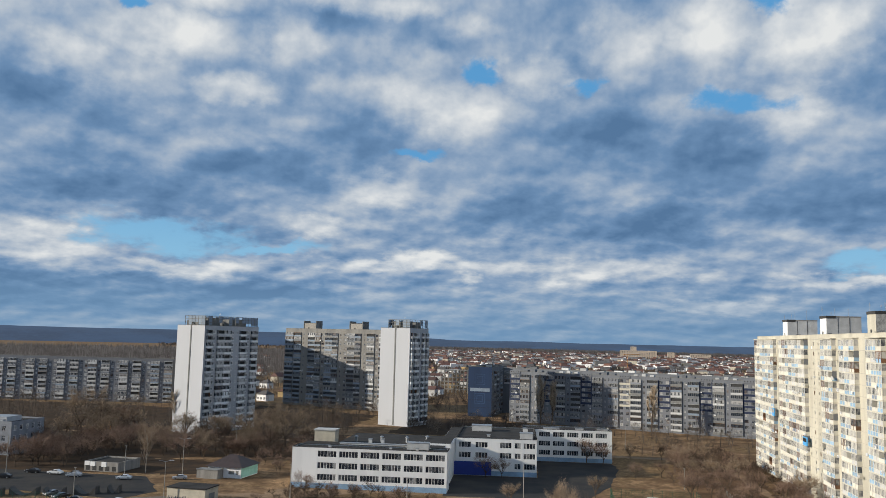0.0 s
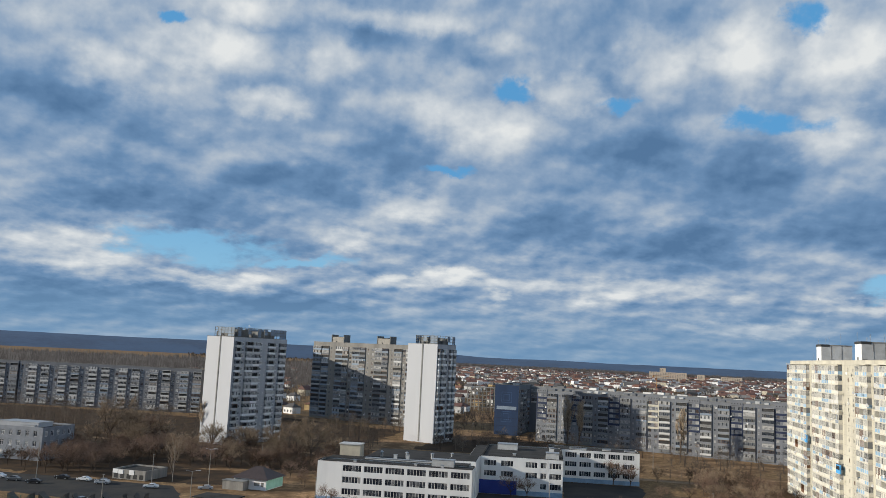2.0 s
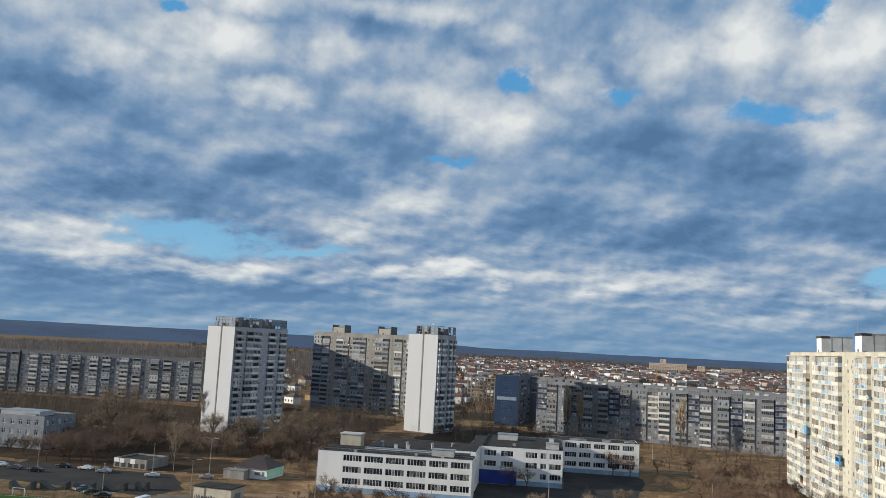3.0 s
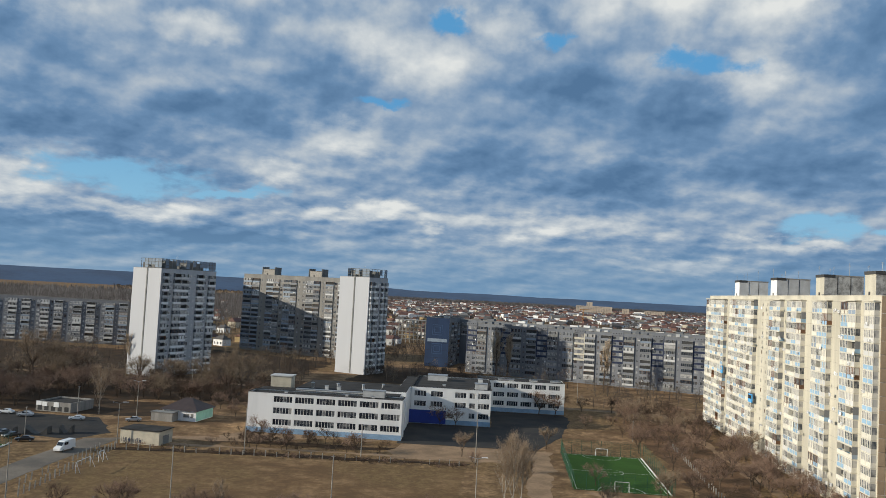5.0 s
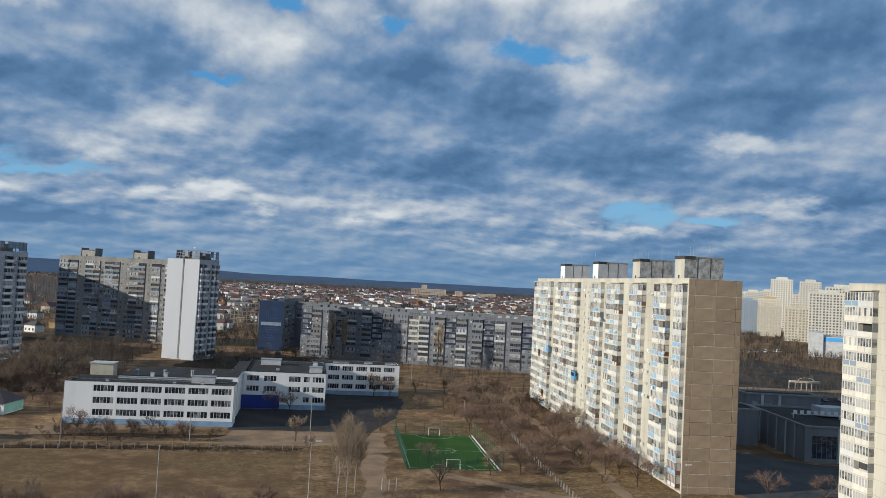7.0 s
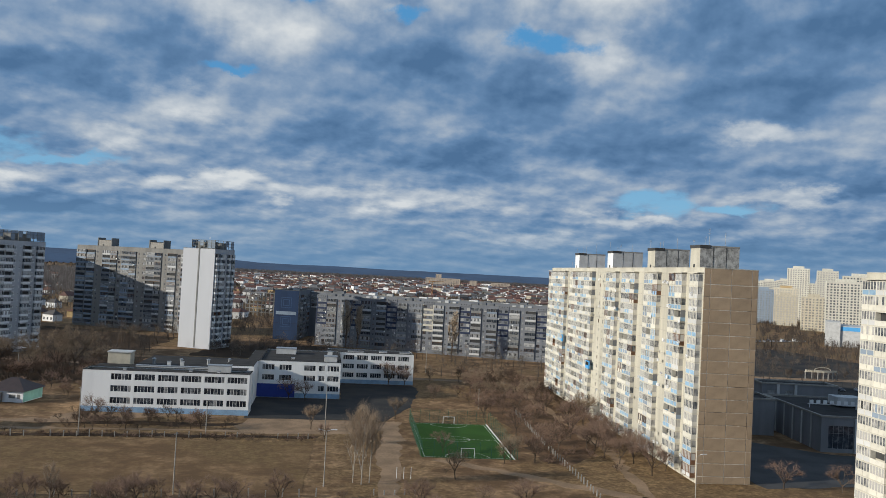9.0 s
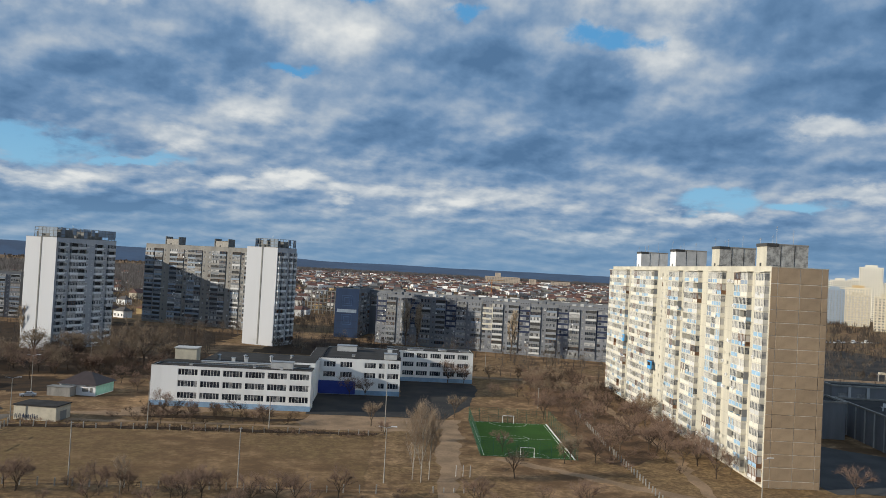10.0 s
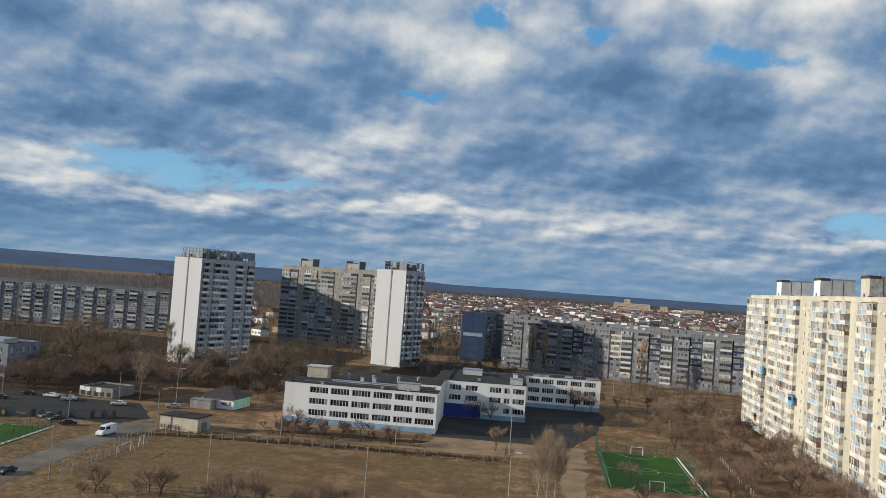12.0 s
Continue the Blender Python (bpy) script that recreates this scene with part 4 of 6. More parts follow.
box(bm, 0.05, 43.35, 0, 8.95, 11.2, 11.29, 1)
part("rear_wing", bm, [M["white_paint"], M["bitumen"]], sch1, m=pose(0, 8.1, 0))
for x, y in ((14, 24), (22, 25), (30, 26), (36, 30)):
    bm = bmesh.new()
    tube(bm, (0, 0, 0), (0, 0, 1.5), 0.45, 0.45, 10)
    tube(bm, (0, 0, 1.6), (0, 0, 1.95), 0.7, 0.2, 10)
    part("roof_vent", bm, M["metal"], sch1, m=pose(x, y, 10.74))

# ---- trees ----


def tree_parts(seed, h, spread, twigs, kind="round"):
    """Bare winter tree: tapered trunk and limbs in one mesh, a haze of fine twigs in another."""
    rng = random.Random(seed)
    bm = bmesh.new()
    tips = []
    trunk_top = h * {"round": 0.24, "poplar": 0.8, "birch": 0.75, "bush": 0.12}[kind]
    r0 = h * {"round": 0.019, "poplar": 0.014, "birch": 0.0085, "bush": 0.01}[kind]
    bend = Vector((rng.uniform(-0.04, 0.04) * h, rng.uniform(-0.04, 0.04) * h, trunk_top))
    tube(bm, (0, 0, -0.15), bend, r0, r0 * 0.7, 6)

    def grow(p, d, length, r, level):
        q = p + d * length
        tube(bm, p, q, r, r * 0.6, 4 if level < 2 else 3)
        tips.append((p, q, level))
        if level < 3:
            for _ in range(rng.choice((2, 3, 3))):
                s = rng.uniform(0.45, 1.0)
                nd_ = (d + Vector((rng.gauss(0, 0.55), rng.gauss(0, 0.55), rng.gauss(0.12, 0.35)))).normalized()
                if kind in ("poplar", "birch"):
                    nd_ = (nd_ + Vector((0, 0, 1.2 if kind == "poplar" else 0.5))).normalized()
                grow(p + d * length * s, nd_, length * rng.uniform(0.55, 0.8), r * 0.55, level + 1)
    n = {"round": 6, "poplar": 12, "birch": 9, "bush": 7}[kind]
    for i in range(n):
        a = 2 * math.pi * i / n * 2.4 + rng.uniform(-0.4, 0.4)
        if kind == "round":
            d = Vector((math.cos(a) * spread, math.sin(a) * spread, rng.uniform(0.6, 1.7))).normalized()
            grow(bend * rng.uniform(0.7, 1.0), d, h * rng.uniform(0.26, 0.36), r0 * 0.5, 0)
        elif kind == "bush":
            d = Vector((math.cos(a) * 0.8, math.sin(a) * 0.8, rng.uniform(0.6, 1.2))).normalized()
            grow(Vector((0, 0, 0)), d, h * 0.42, r0 * 0.6, 1)
        else:
            f = 0.18 + 0.8 * i / n
            d = Vector((math.cos(a) * spread, math.sin(a) * spread, 1.1)).normalized()
            grow(bend * f, d, h * (0.34 if kind == "birch" else 0.24) * (1.15 - 0.6 * f), r0 * 0.4, 1)
    verts, faces = [], []
    big = [t for t in tips if t[2] >= 1]
    for _ in range(twigs):
        p, q, lv = rng.choice(big)
        s = p.lerp(q, rng.random())
        d = ((q - p).normalized() + Vector((rng.gauss(0, 0.65), rng.gauss(0, 0.65), rng.gauss(0.15, 0.5)))).normalized()
        if kind == "poplar":
            d = (d + Vector((0, 0, 1.1))).normalized()
        ln = rng.uniform(0.5, 1.9) * (h / 10) ** 0.7
        w = (Matrix.Rotation(rng.uniform(0, 6.28), 3, d) @ d.orthogonal().normalized()) * rng.uniform(0.010, 0.019) * (h / 9) ** 0.5
        k = len(verts)
        verts += [s - w, s + w, s + d * ln]
        faces.append((k, k + 1, k + 2))
    me = bpy.data.meshes.new("crown")
    me.from_pydata([tuple(v) for v in verts], [], faces)
    return to_mesh("trunk", bm, M["birch" if kind == "birch" else "bark"]), me


TREES = {}


def tree_kind(key, label, seed, h, spread, twigs, kind, crown):
    trunk, me = tree_parts(seed, h, spread, twigs, kind)
    me.materials.append(M[crown])
    TREES.setdefault(key, []).append((trunk, me, h, label))


for s in range(7):
    tree_kind("round", "bare brown deciduous tree in winter", 100 + s, 8.0, 0.8, 1700, "round", "twig")
for s in range(4):
    tree_kind("pale", "tall bare tree with pale twigs", 200 + s, 14.0, 0.62, 2300, "round", "twig_pale")
for s in range(3):
    tree_kind("poplar", "tall narrow bare poplar", 300 + s, 20.0, 0.35, 3800, "poplar", "poplar_twig")
for s in range(2):
    tree_kind("birch", "bare pale-barked birch with several stems", 400 + s, 12.0, 0.40, 1900, "birch", "twig_pale")
for s in range(4):
    tree_kind("bush", "low tangled bare bush", 500 + s, 2.6, 0.9, 900, "bush", "twig" if s % 2 else "twig_dark")
for s in range(4):
    tree_kind("dark", "dark bare tree with tangled branches", 600 + s, 9.0, 0.95, 1400, "round", "twig_dark")
_tr = random.Random(77)


def plant(key, x, y, h, group="bare trees"):
    trunk, crown, h0, label = _tr.choice(TREES[key])
    name = "bush" if key == "bush" else "tree"
    e = thing(name, label, "bush" if key == "bush" else "tree", pose(x, y, 0, 0, 0, _tr.uniform(0, 360)) @ Matrix.Scale(h / h0, 4), group)
    part("trunk", trunk, None, e)
    part("crown", crown, None, e)
    return e


def far_grove(zones, name, label):
    """Trees too far off to pick apart, joined: a stem and a haze of twigs each."""
    rng = random.Random(5)
    verts, faces, mats = [], [], []
    for x0, x1, y0, y1, n, h0, h1, keep in zones:
        for _ in range(n):
            x, y, h = rng.uniform(x0, x1), rng.uniform(y0, y1), rng.uniform(h0, h1)
            if keep and not keep(x, y):
                continue
            for k in range(130):
                if k < 2:
                    a, b, w = Vector((x, y, -0.1)), Vector((x + rng.gauss(0, 0.4), y, h * 0.7)), 0.16
                else:
                    u = rng.random() ** 0.7
                    r = h * 0.34 * math.sin(math.pi * min(1, 0.15 + 0.8 * u)) * math.sqrt(rng.random())
                    t = rng.uniform(0, 6.28)
                    a = Vector((x + r * math.cos(t), y + r * math.sin(t), h * (0.22 + 0.7 * u)))
                    d = Vector((math.cos(t) * 0.6 + rng.gauss(0, 0.4), math.sin(t) * 0.6 + rng.gauss(0, 0.4), 0.9)).normalized()
                    b, w = a + d * rng.uniform(0.6, 1.6), 0.05
                s = Vector((rng.gauss(0, 1), rng.gauss(0, 0.4), rng.gauss(0, 0.3))).normalized() * w
                i = len(verts)
                verts += [tuple(a - s), tuple(a + s), tuple(b)]
                faces.append((i, i + 1, i + 2))
                mats.append(0 if h % 1 > 0.35 else 1)
    me = bpy.data.meshes.new(name)
    me.from_pydata(verts, [], faces)
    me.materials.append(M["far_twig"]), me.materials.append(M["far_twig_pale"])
    me.polygons.foreach_set("material_index", mats)
    return tagged(new(name, me), label, "trees", kind="stuff")


def grove(key, x0, x1, y0, y1, n, h0, h1, keep=None, group="bare trees"):
    done = []
    for _ in range(n * 12):
        if len(done) >= n:
            break
        x, y = _tr.uniform(x0, x1), _tr.uniform(y0, y1)
        if keep and not keep(x, y):
            continue
        if any((x - a) ** 2 + (y - b) ** 2 < 4 for a, b in done):
            continue
        done.append((x, y))
        plant(key, x, y, _tr.uniform(h0, h1), group)


for key, x, y, h in (("birch", 9.9, 166.5, 15.6), ("birch", 11.6, 168.4, 13), ("birch", 8.2, 168.0, 14), ("pale", 23.1, 240, 8), ("round", 40, 281, 6), ("round", 49, 284, 6), ("round", -57, 226.7, 8), ("round", -49.7, 225, 5.5),
                     ("round", -42.6, 225, 5), ("round", -29, 219, 6), ("pale", -87, 314, 22), ("pale", -92, 308, 18), ("birch", -115, 254.4, 15), ("poplar", -148, 364, 21), ("poplar", -152, 362, 19), ("round", -8.7, 269, 8.2),
                     ("round", -3.5, 268, 7.8), ("round", 26.4, 309, 11), ("round", 32, 306, 9.6), ("round", 102.2, 171.8 - 4, 7.4), ("round", 115, 166, 7), ("pale", -180, 335, 24), ("pale", -172, 332, 21), ("round", -167, 346, 16),
                     ("poplar", 13.5, 432, 25), ("poplar", 19.5, 434, 23), ("poplar", 66.5, 413, 23), ("birch", -44.7, 151, 7), ("round", -48, 150, 7), ("round", -6, 152, 7.5), ("round", 2.5, 208, 5.5), ("pale", -1, 222, 8), ("round", 12, 205, 6),
                     ("round", 31, 197, 6), ("pale", 46, 189, 8.5), ("pale", 44, 187, 7), ("round", -17, 150, 6.5), ("round", -30, 149, 7), ("round", -63, 152, 6.5), ("round", -75, 150, 6), ("pale", 30, 172, 8), ("round", 20, 150, 7)):
    plant(key, x, y, h)
grove("round", 50, 80, 186, 312, 48, 5, 9.5, lambda x, y: x < 80 + (y - 172) * 0.04)
grove("round", 76, 82, 176, 250, 14, 6, 9)
grove("pale", 56, 84, 240, 330, 9, 7, 11)
grove("round", -165, -70, 268, 318, 42, 6, 11, lambda x, y: not (-112 < x < -70 and y < 285) and x < -75 and not (-140 < x < -115 and y < 290))
grove("pale", -190, -85, 290, 350, 26, 9, 15)
grove("dark", -205, -80, 262, 340, 52, 5, 10, lambda x, y: not (-112 < x < -70 and y < 285) and not (-142 < x < -115 and y < 292))
grove("dark", -62, -24, 215, 229, 9, 4, 6)
grove("dark", 28, 84, 262, 330, 22, 5, 9, lambda x, y: x > 58 or y > 322)
grove("dark", -96, -68, 290, 345, 12, 5, 9)
far_grove([(-200, -72, 315, 372, 130, 4, 8, None), (-150, -75, 372, 440, 60, 6, 11, lambda x, y: (x < -80 or y < 405) and x > -118), (-52, 6, 385, 455, 70, 3.5, 8, None),
           (0, 125, 330, 415, 90, 5, 10, lambda x, y: y < 432 - 0.42 * x), (20, 112, 366, 408, 14, 10, 15, lambda x, y: y < 428 - 0.42 * x), (-290, -195, 330, 430, 120, 7, 13, None), (-330, -165, 400, 485, 110, 6, 12, None), (150, 270, 335, 440, 50, 6, 10, None), (-128, -76, 440, 500, 45, 4, 9, lambda x, y: y < 505 - 0.45 * (x + 110)), (-60, -8, 500, 580, 60, 4, 9, None)],
          "far_trees", "bare brown trees between the apartment blocks")
grove("round", -175, -142, 254, 305, 26, 6, 11)
grove("round", -100, -72, 262, 300, 10, 4, 7)
grove("round", -66, -22, 214, 232, 9, 3.5, 5.5)
grove("round", -70, 50, 140, 156, 22, 4, 7)
grove("bush", -70, -22, 216, 232, 18, 1.5, 2.6, group="bare bushes")
grove("bush", 52, 78, 180, 260, 30, 1.5, 3.0, group="bare bushes")
grove("bush", -80, 60, 146, 157, 46, 1.2, 2.6, group="bare bushes")
grove("bush", -88, 0, 205, 211, 62, 0.9, 1.7, group="bare bushes")

# ---- sports pitches ----


def pitch(x0, y0, x1, y1, deg, label, fence_h=4.0, lines=True):
    W, L = x1 - x0, y1 - y0
    site = pose(x0, y0, 0, 0, 0, deg)
    th = thing("football_pitch", label, "football pitch", site, "pitches")
    bm = bmesh.new()
    box(bm, 0, W, 0, L, -0.05, 0.05)
    part("turf", bm, M["turf"], th)
    bm = bmesh.new()
    lw, z = 0.12, 0.056

    def seg(a, b, c, d_):
        quad(bm, ((a, b, z), (c, b, z), (c, d_, z), (a, d_, z)))
    for a in ((0.6, 0.6, W - 0.6, 0.6 + lw), (0.6, L - 0.6 - lw, W - 0.6, L - 0.6), (0.6, 0.6, 0.6 + lw, L - 0.6), (W - 0.6 - lw, 0.6, W - 0.6, L - 0.6), (0.6, L / 2 - lw / 2, W - 0.6, L / 2 + lw / 2)):
        seg(*a)
    for cx, cy, r, a0, a1 in ((W / 2, L / 2, 3.2, 0, 360), (W / 2, 0.7, 5.2, 0, 180), (W / 2, L - 0.7, 5.2, 180, 360)):
        n = 36
        for i in range(n):
            p, q = radians(a0 + (a1 - a0) * i / n), radians(a0 + (a1 - a0) * (i + 1) / n)
            quad(bm, [(cx + rr * math.cos(t), cy + rr * math.sin(t), z) for rr, t in ((r, p), (r + lw, p), (r + lw, q), (r, q))])
    part("line_marking", bm, M["line"], th)
    bm = bmesh.new()
    box(bm, W + 0.02, W + 0.36, 0, L, -0.05, 0.2)
    part("kerb", bm, M["line"], th, "white painted kerb")
    runs = [((0, -0.3), (W, -0.3)), ((W + 0.8, -0.3), (W + 0.8, L + 0.3)), ((0, L + 0.3), (W, L + 0.3)), ((-0.3, -0.3), (-0.3, L + 0.3))]
    for ri, ((xa, ya), (xb, yb)) in enumerate(runs):
        n = round(math.hypot(xb - xa, yb - ya) / 2.9)
        for i in range(n + 1):
            x, y = xa + (xb - xa) * i / n, ya + (yb - ya) * i / n
            bm = bmesh.new()
            tube(bm, (x, y, -0.2), (x, y, fence_h), 0.05, 0.05, 6)
            part("fence_post", bm, M["mesh_green"], th)
        bm = bmesh.new()
        ln = math.hypot(xb - xa, yb - ya)
        ux, uy = (xb - xa) / ln, (yb - ya) / ln
        step = 0.22 if ri != 3 else 0.14
        wd = 0.022 if ri != 3 else 0.055
        i = 0
        while i * step < ln:
            x, y = xa + ux * i * step, ya + uy * i * step
            quad(bm, ((x, y, 0.1), (x + ux * wd, y + uy * wd, 0.1), (x + ux * wd, y + uy * wd, fence_h), (x, y, fence_h)))
            i += 1
        for k in range(int(fence_h / 0.5) + 1):
            zz = 0.1 + k * 0.5
            quad(bm, ((xa, ya, zz), (xb, yb, zz), (xb, yb, zz + 0.03), (xa, ya, zz + 0.03)))
        part("fence_mesh", bm, M["mesh_green"], th, "green welded wire fence")
    for y, s in ((1.0, 1), (L - 1.0, -1)):
        g = thing("football_goal", "small white steel football goal", "goal", site @ pose(W / 2, y, 0.05, 0, 0, 0 if s > 0 else 180), "goals")
        goal_parts(g)
    return th


def goal_parts(g, w=3.2, h=2.1):
    for n, a, b in (("goal_post", (-w / 2, 0, 0), (-w / 2, 0, h)), ("goal_post", (w / 2, 0, 0), (w / 2, 0, h)), ("crossbar", (-w / 2, 0, h), (w / 2, 0, h)), ("stay", (-w / 2, 0, h), (-w / 2, -1.1, 0)), ("stay", (w / 2, 0, h), (w / 2, -1.1, 0))):
        bm = bmesh.new()
        tube(bm, a, b, 0.07 if n != "stay" else 0.035, 0.07 if n != "stay" else 0.035, 6)
        part(n, bm, M["white_frame"], g)


pitch(25.3, 192.2, 47.2, 235.6, -2.4, "small green turf football pitch with a wire fence")
pitch(-147, 159, -112, 201, 3.0, "green turf football pitch beside the road", 3.0)
for x, y, r, w in ((-84.6, 181.2, 91, 7.1), (-84.9, 190.7, 91, 2.6)):
    goal_parts(thing("football_goal", "old pale steel football goal on the bare field", "goal", pose(x, y, 0, 0, 0, r), "goals"), w, 2.4)

# ---- lamps, poles and fences ----


def lamp(x, y, h, turn, arms=2, label="grey steel street lamp with a double arm"):
    th = thing("street_lamp", label, "street lamp", pose(x, y, 0, 0, 0, turn), "street lamps")
    bm = bmesh.new()
    tube(bm, (0, 0, -0.2), (0, 0, 1.2), 0.16, 0.14, 8)
    tube(bm, (0, 0, 1.2), (0, 0, h), 0.11, 0.06, 8)
    part("pole", bm, M["post"], th)
    for k in range(arms):
        s = 1 if k == 0 else -1
        bm = bmesh.new()
        tube(bm, (0, 0, h - 0.1), (s * 1.3, 0, h + 0.25), 0.05, 0.04, 6)
        arm = part("arm", bm, M["metal"], th)
        bm = bmesh.new()
        vs = box(bm, s * 1.2 - 0.35, s * 1.2 + 0.55 * s + 0.35, -0.16, 0.16, h + 0.18, h + 0.32)
        part("lamp_head", bm, M["white_frame"], arm)
    return th


def pole(x, y, h, label="plain grey concrete pole"):
    th = thing("utility_pole", label, "pole", pose(x, y, 0), "poles")
    bm = bmesh.new()
    tube(bm, (0, 0, -0.2), (0, 0, h), 0.13, 0.08, 8)
    part("pole", bm, M["post"], th)
    bm = bmesh.new()
    tube(bm, (-0.35, 0, h - 0.15), (0.35, 0, h - 0.05), 0.04, 0.04, 5)
    part("bracket", bm, M["metal"], th)


for x, y, h in ((-55.6, 156, 11.5), (-25.2, 158, 11.2), (-87.2, 155.5, 10.6), (-56.1, 208.4, 11.5), (-27, 213.5, 8.2), (2.6, 211, 13.5), (52, 262, 6.5), (-116.9, 244.1, 9.6), (-113.4, 208.9, 8.5), (46, 352, 10), (-150.7, 238, 12)):
    pole(x, y, h)
for x, y, h, turn, arms in ((2.4, 165, 11.0, 0, 2), (-102.4, 252.8, 11, 10, 2), (-98.9, 291.6, 11, 10, 2), (-90.4, 211.7, 10.4, 15, 2), (72.3, 148.3, 11.2, 10, 1)):
    lamp(x, y, h, turn, arms)

bm = bmesh.new()
box(bm, -0.11, 0.11, -0.11, 0.11, -0.2, 1.42)
POST = to_mesh("post", bm, M["post"])


def fence(pts, step, label, rails=True, h=1.35):
    th = thing("fence", label, "fence", pose(pts[0][0], pts[0][1], 0), "fences")
    rng = random.Random(len(pts) + int(step * 10))
    ox, oy = pts[0]
    for (xa, ya), (xb, yb) in zip(pts, pts[1:]):
        ln = math.hypot(xb - xa, yb - ya)
        n = max(1, round(ln / step))
        ang = math.degrees(math.atan2(yb - ya, xb - xa))
        for i in range(n):
            if rng.random() < 0.06:
                continue
            part("post", POST, None, th, m=pose(xa - ox + (xb - xa) * i / n, ya - oy + (yb - ya) * i / n, 0, rng.uniform(-4, 4), rng.uniform(-4, 4), ang) @ Matrix.Diagonal((1, 1, h / 1.35 * rng.uniform(0.85, 1.15), 1)))
        if rails:
            for z in (0.35, 0.95):
                bm = bmesh.new()
                tube(bm, (xa - ox, ya - oy, z), (xb - ox, yb - oy, z), 0.035, 0.035, 4)
                part("rail", bm, M["rust"], th)


fence([(-85.6, 157), (-88.4, 208)], 2.2, "row of pale concrete fence posts by the road", True, 1.6)
fence([(-89.6, 160), (-91.4, 206)], 2.4, "second row of fence posts along the road verge", True, 1.4)
fence([(-88, 205), (-56, 206.8), (-16, 209)], 2.9, "row of pale concrete fence posts along the field")
fence([(-9, 209.5), (1, 210)], 2.5, "short row of concrete fence posts")
fence([(-70, 155), (-30, 156), (4, 157.5)], 3.1, "row of pale concrete fence posts in dry grass")
fence([(57, 158), (59, 205), (63, 258)], 2.4, "row of pale concrete fence posts under trees", False)
fence([(12, 159), (22, 160)], 2.0, "short low row of posts", False, 1.0)
for x in (17.5, 19.0, 20.5):
    th = thing("exercise_bar", "thin pale steel exercise bar post", "exercise bar", pose(x, 172, 0), "exercise bars")
    bm = bmesh.new()
    tube(bm, (0, 0, -0.1), (0, 0, 2.4), 0.05, 0.05, 6)
    part("upright", bm, M["white_frame"], th)

# ---- garage, hut, kiosk, low school building ----
th = thing("garage", "low plastered garage with a flat dark roof", "garage", pose(-90.2, 213, 0, 0, 0, -8))
bm = bmesh.new()
box(bm, 0, 11.0, 0, 7, 0, 3.6)
part("wall", bm, M["beige_panel"], th)
bm = bmesh.new()
box(bm, -0.25, 11.25, -0.25, 7.25, 3.6, 3.85)
part("roof", bm, M["bitumen"], th)
rng = random.Random(4)
for i in range(26):
    bm = bmesh.new()
    x = 0.3 + i * 0.24 + rng.uniform(-0.1, 0.1)
    box(bm, x, x + rng.uniform(0.08, 0.2), -0.02, -0.004, rng.uniform(0.1, 0.6), rng.uniform(1.1, 1.7))
    part("paint_mark", bm, M["blue_trim"], th, "dark paint mark on the wall")
bm = bmesh.new()
box(bm, 11.004, 11.06, 2, 5, 0.05, 2.3)
part("gate", bm, M["grey_dark"], th)

th = thing("hut", "small white and mint house with a dark hipped roof", "house", pose(-94.0, 252, 0, 0, 0, -9) @ Matrix.Diagonal((0.86, 0.86, 0.96, 1)))
bm = bmesh.new()
box(bm, 0, 13, 0, 13, 0, 3.4)
part("wall", bm, M["white_paint"], th)
bm = bmesh.new()
box(bm, 13.004, 13.06, 0.2, 12.8, 0.2, 3.3)
part("side_wall", bm, M["mint"], th, "mint-green side wall")
bm = bmesh.new()
o = 0.9
e = [bm.verts.new(p) for p in ((-o, -o, 3.35), (13 + o, -o, 3.35), (13 + o, 13 + o, 3.35), (-o, 13 + o, 3.35))]
a, b = bm.verts.new((5.2, 6.5, 6.6)), bm.verts.new((7.8, 6.5, 6.6))
for f in ((e[0], e[1], b, a), (e[1], e[2], b), (e[2], e[3], a, b), (e[3], e[0], a), (e[3], e[2], e[1], e[0])):
    bm.faces.new(f)
part("roof", bm, M["roof_brown"], th, "dark brown sheet roof")
for x, w, z, h in ((2.0, 1.2, 1.1, 1.3), (5.0, 1.1, 0.1, 2.2), (8.2, 2.2, 1.2, 1.1), (11.0, 1.0, 1.1, 1.3)):
    bm = bmesh.new()
    box(bm, x, x + w, -0.06, -0.004, z, z + h)
    part("shutter", bm, M["grey_dark"], th)
bm = bmesh.new()
box(bm, -2, 6.2, -4.2, -0.4, 0, 2.7)
box(bm, -2.2, 6.4, -4.4, -0.3, 2.7, 2.9, 1)
part("shed", bm, [M["raw_concrete"], M["grey_dark"]], th, "grey lean-to shed")

th = thing("kiosk", "derelict low white kiosk with a broken roof edge", "kiosk", pose(-135, 254, 0, 0, 0, -8) @ Matrix.Diagonal((0.8, 0.8, 0.95, 1)))
bm = bmesh.new()
for a in ((0, 15, 0, 0.3), (0, 15, 14.7, 15), (0, 0.3, 0.3, 14.7), (14.7, 15, 0.3, 14.7)):
    box(bm, a[0], a[1], a[2], a[3], 0, 3.2)
part("wall", bm, M["raw_concrete"], th)
bm = bmesh.new()
box(bm, 0.31, 14.69, 0.31, 14.69, 2.5, 2.7)
part("roof", bm, M["bitumen"], th)
rng = random.Random(9)
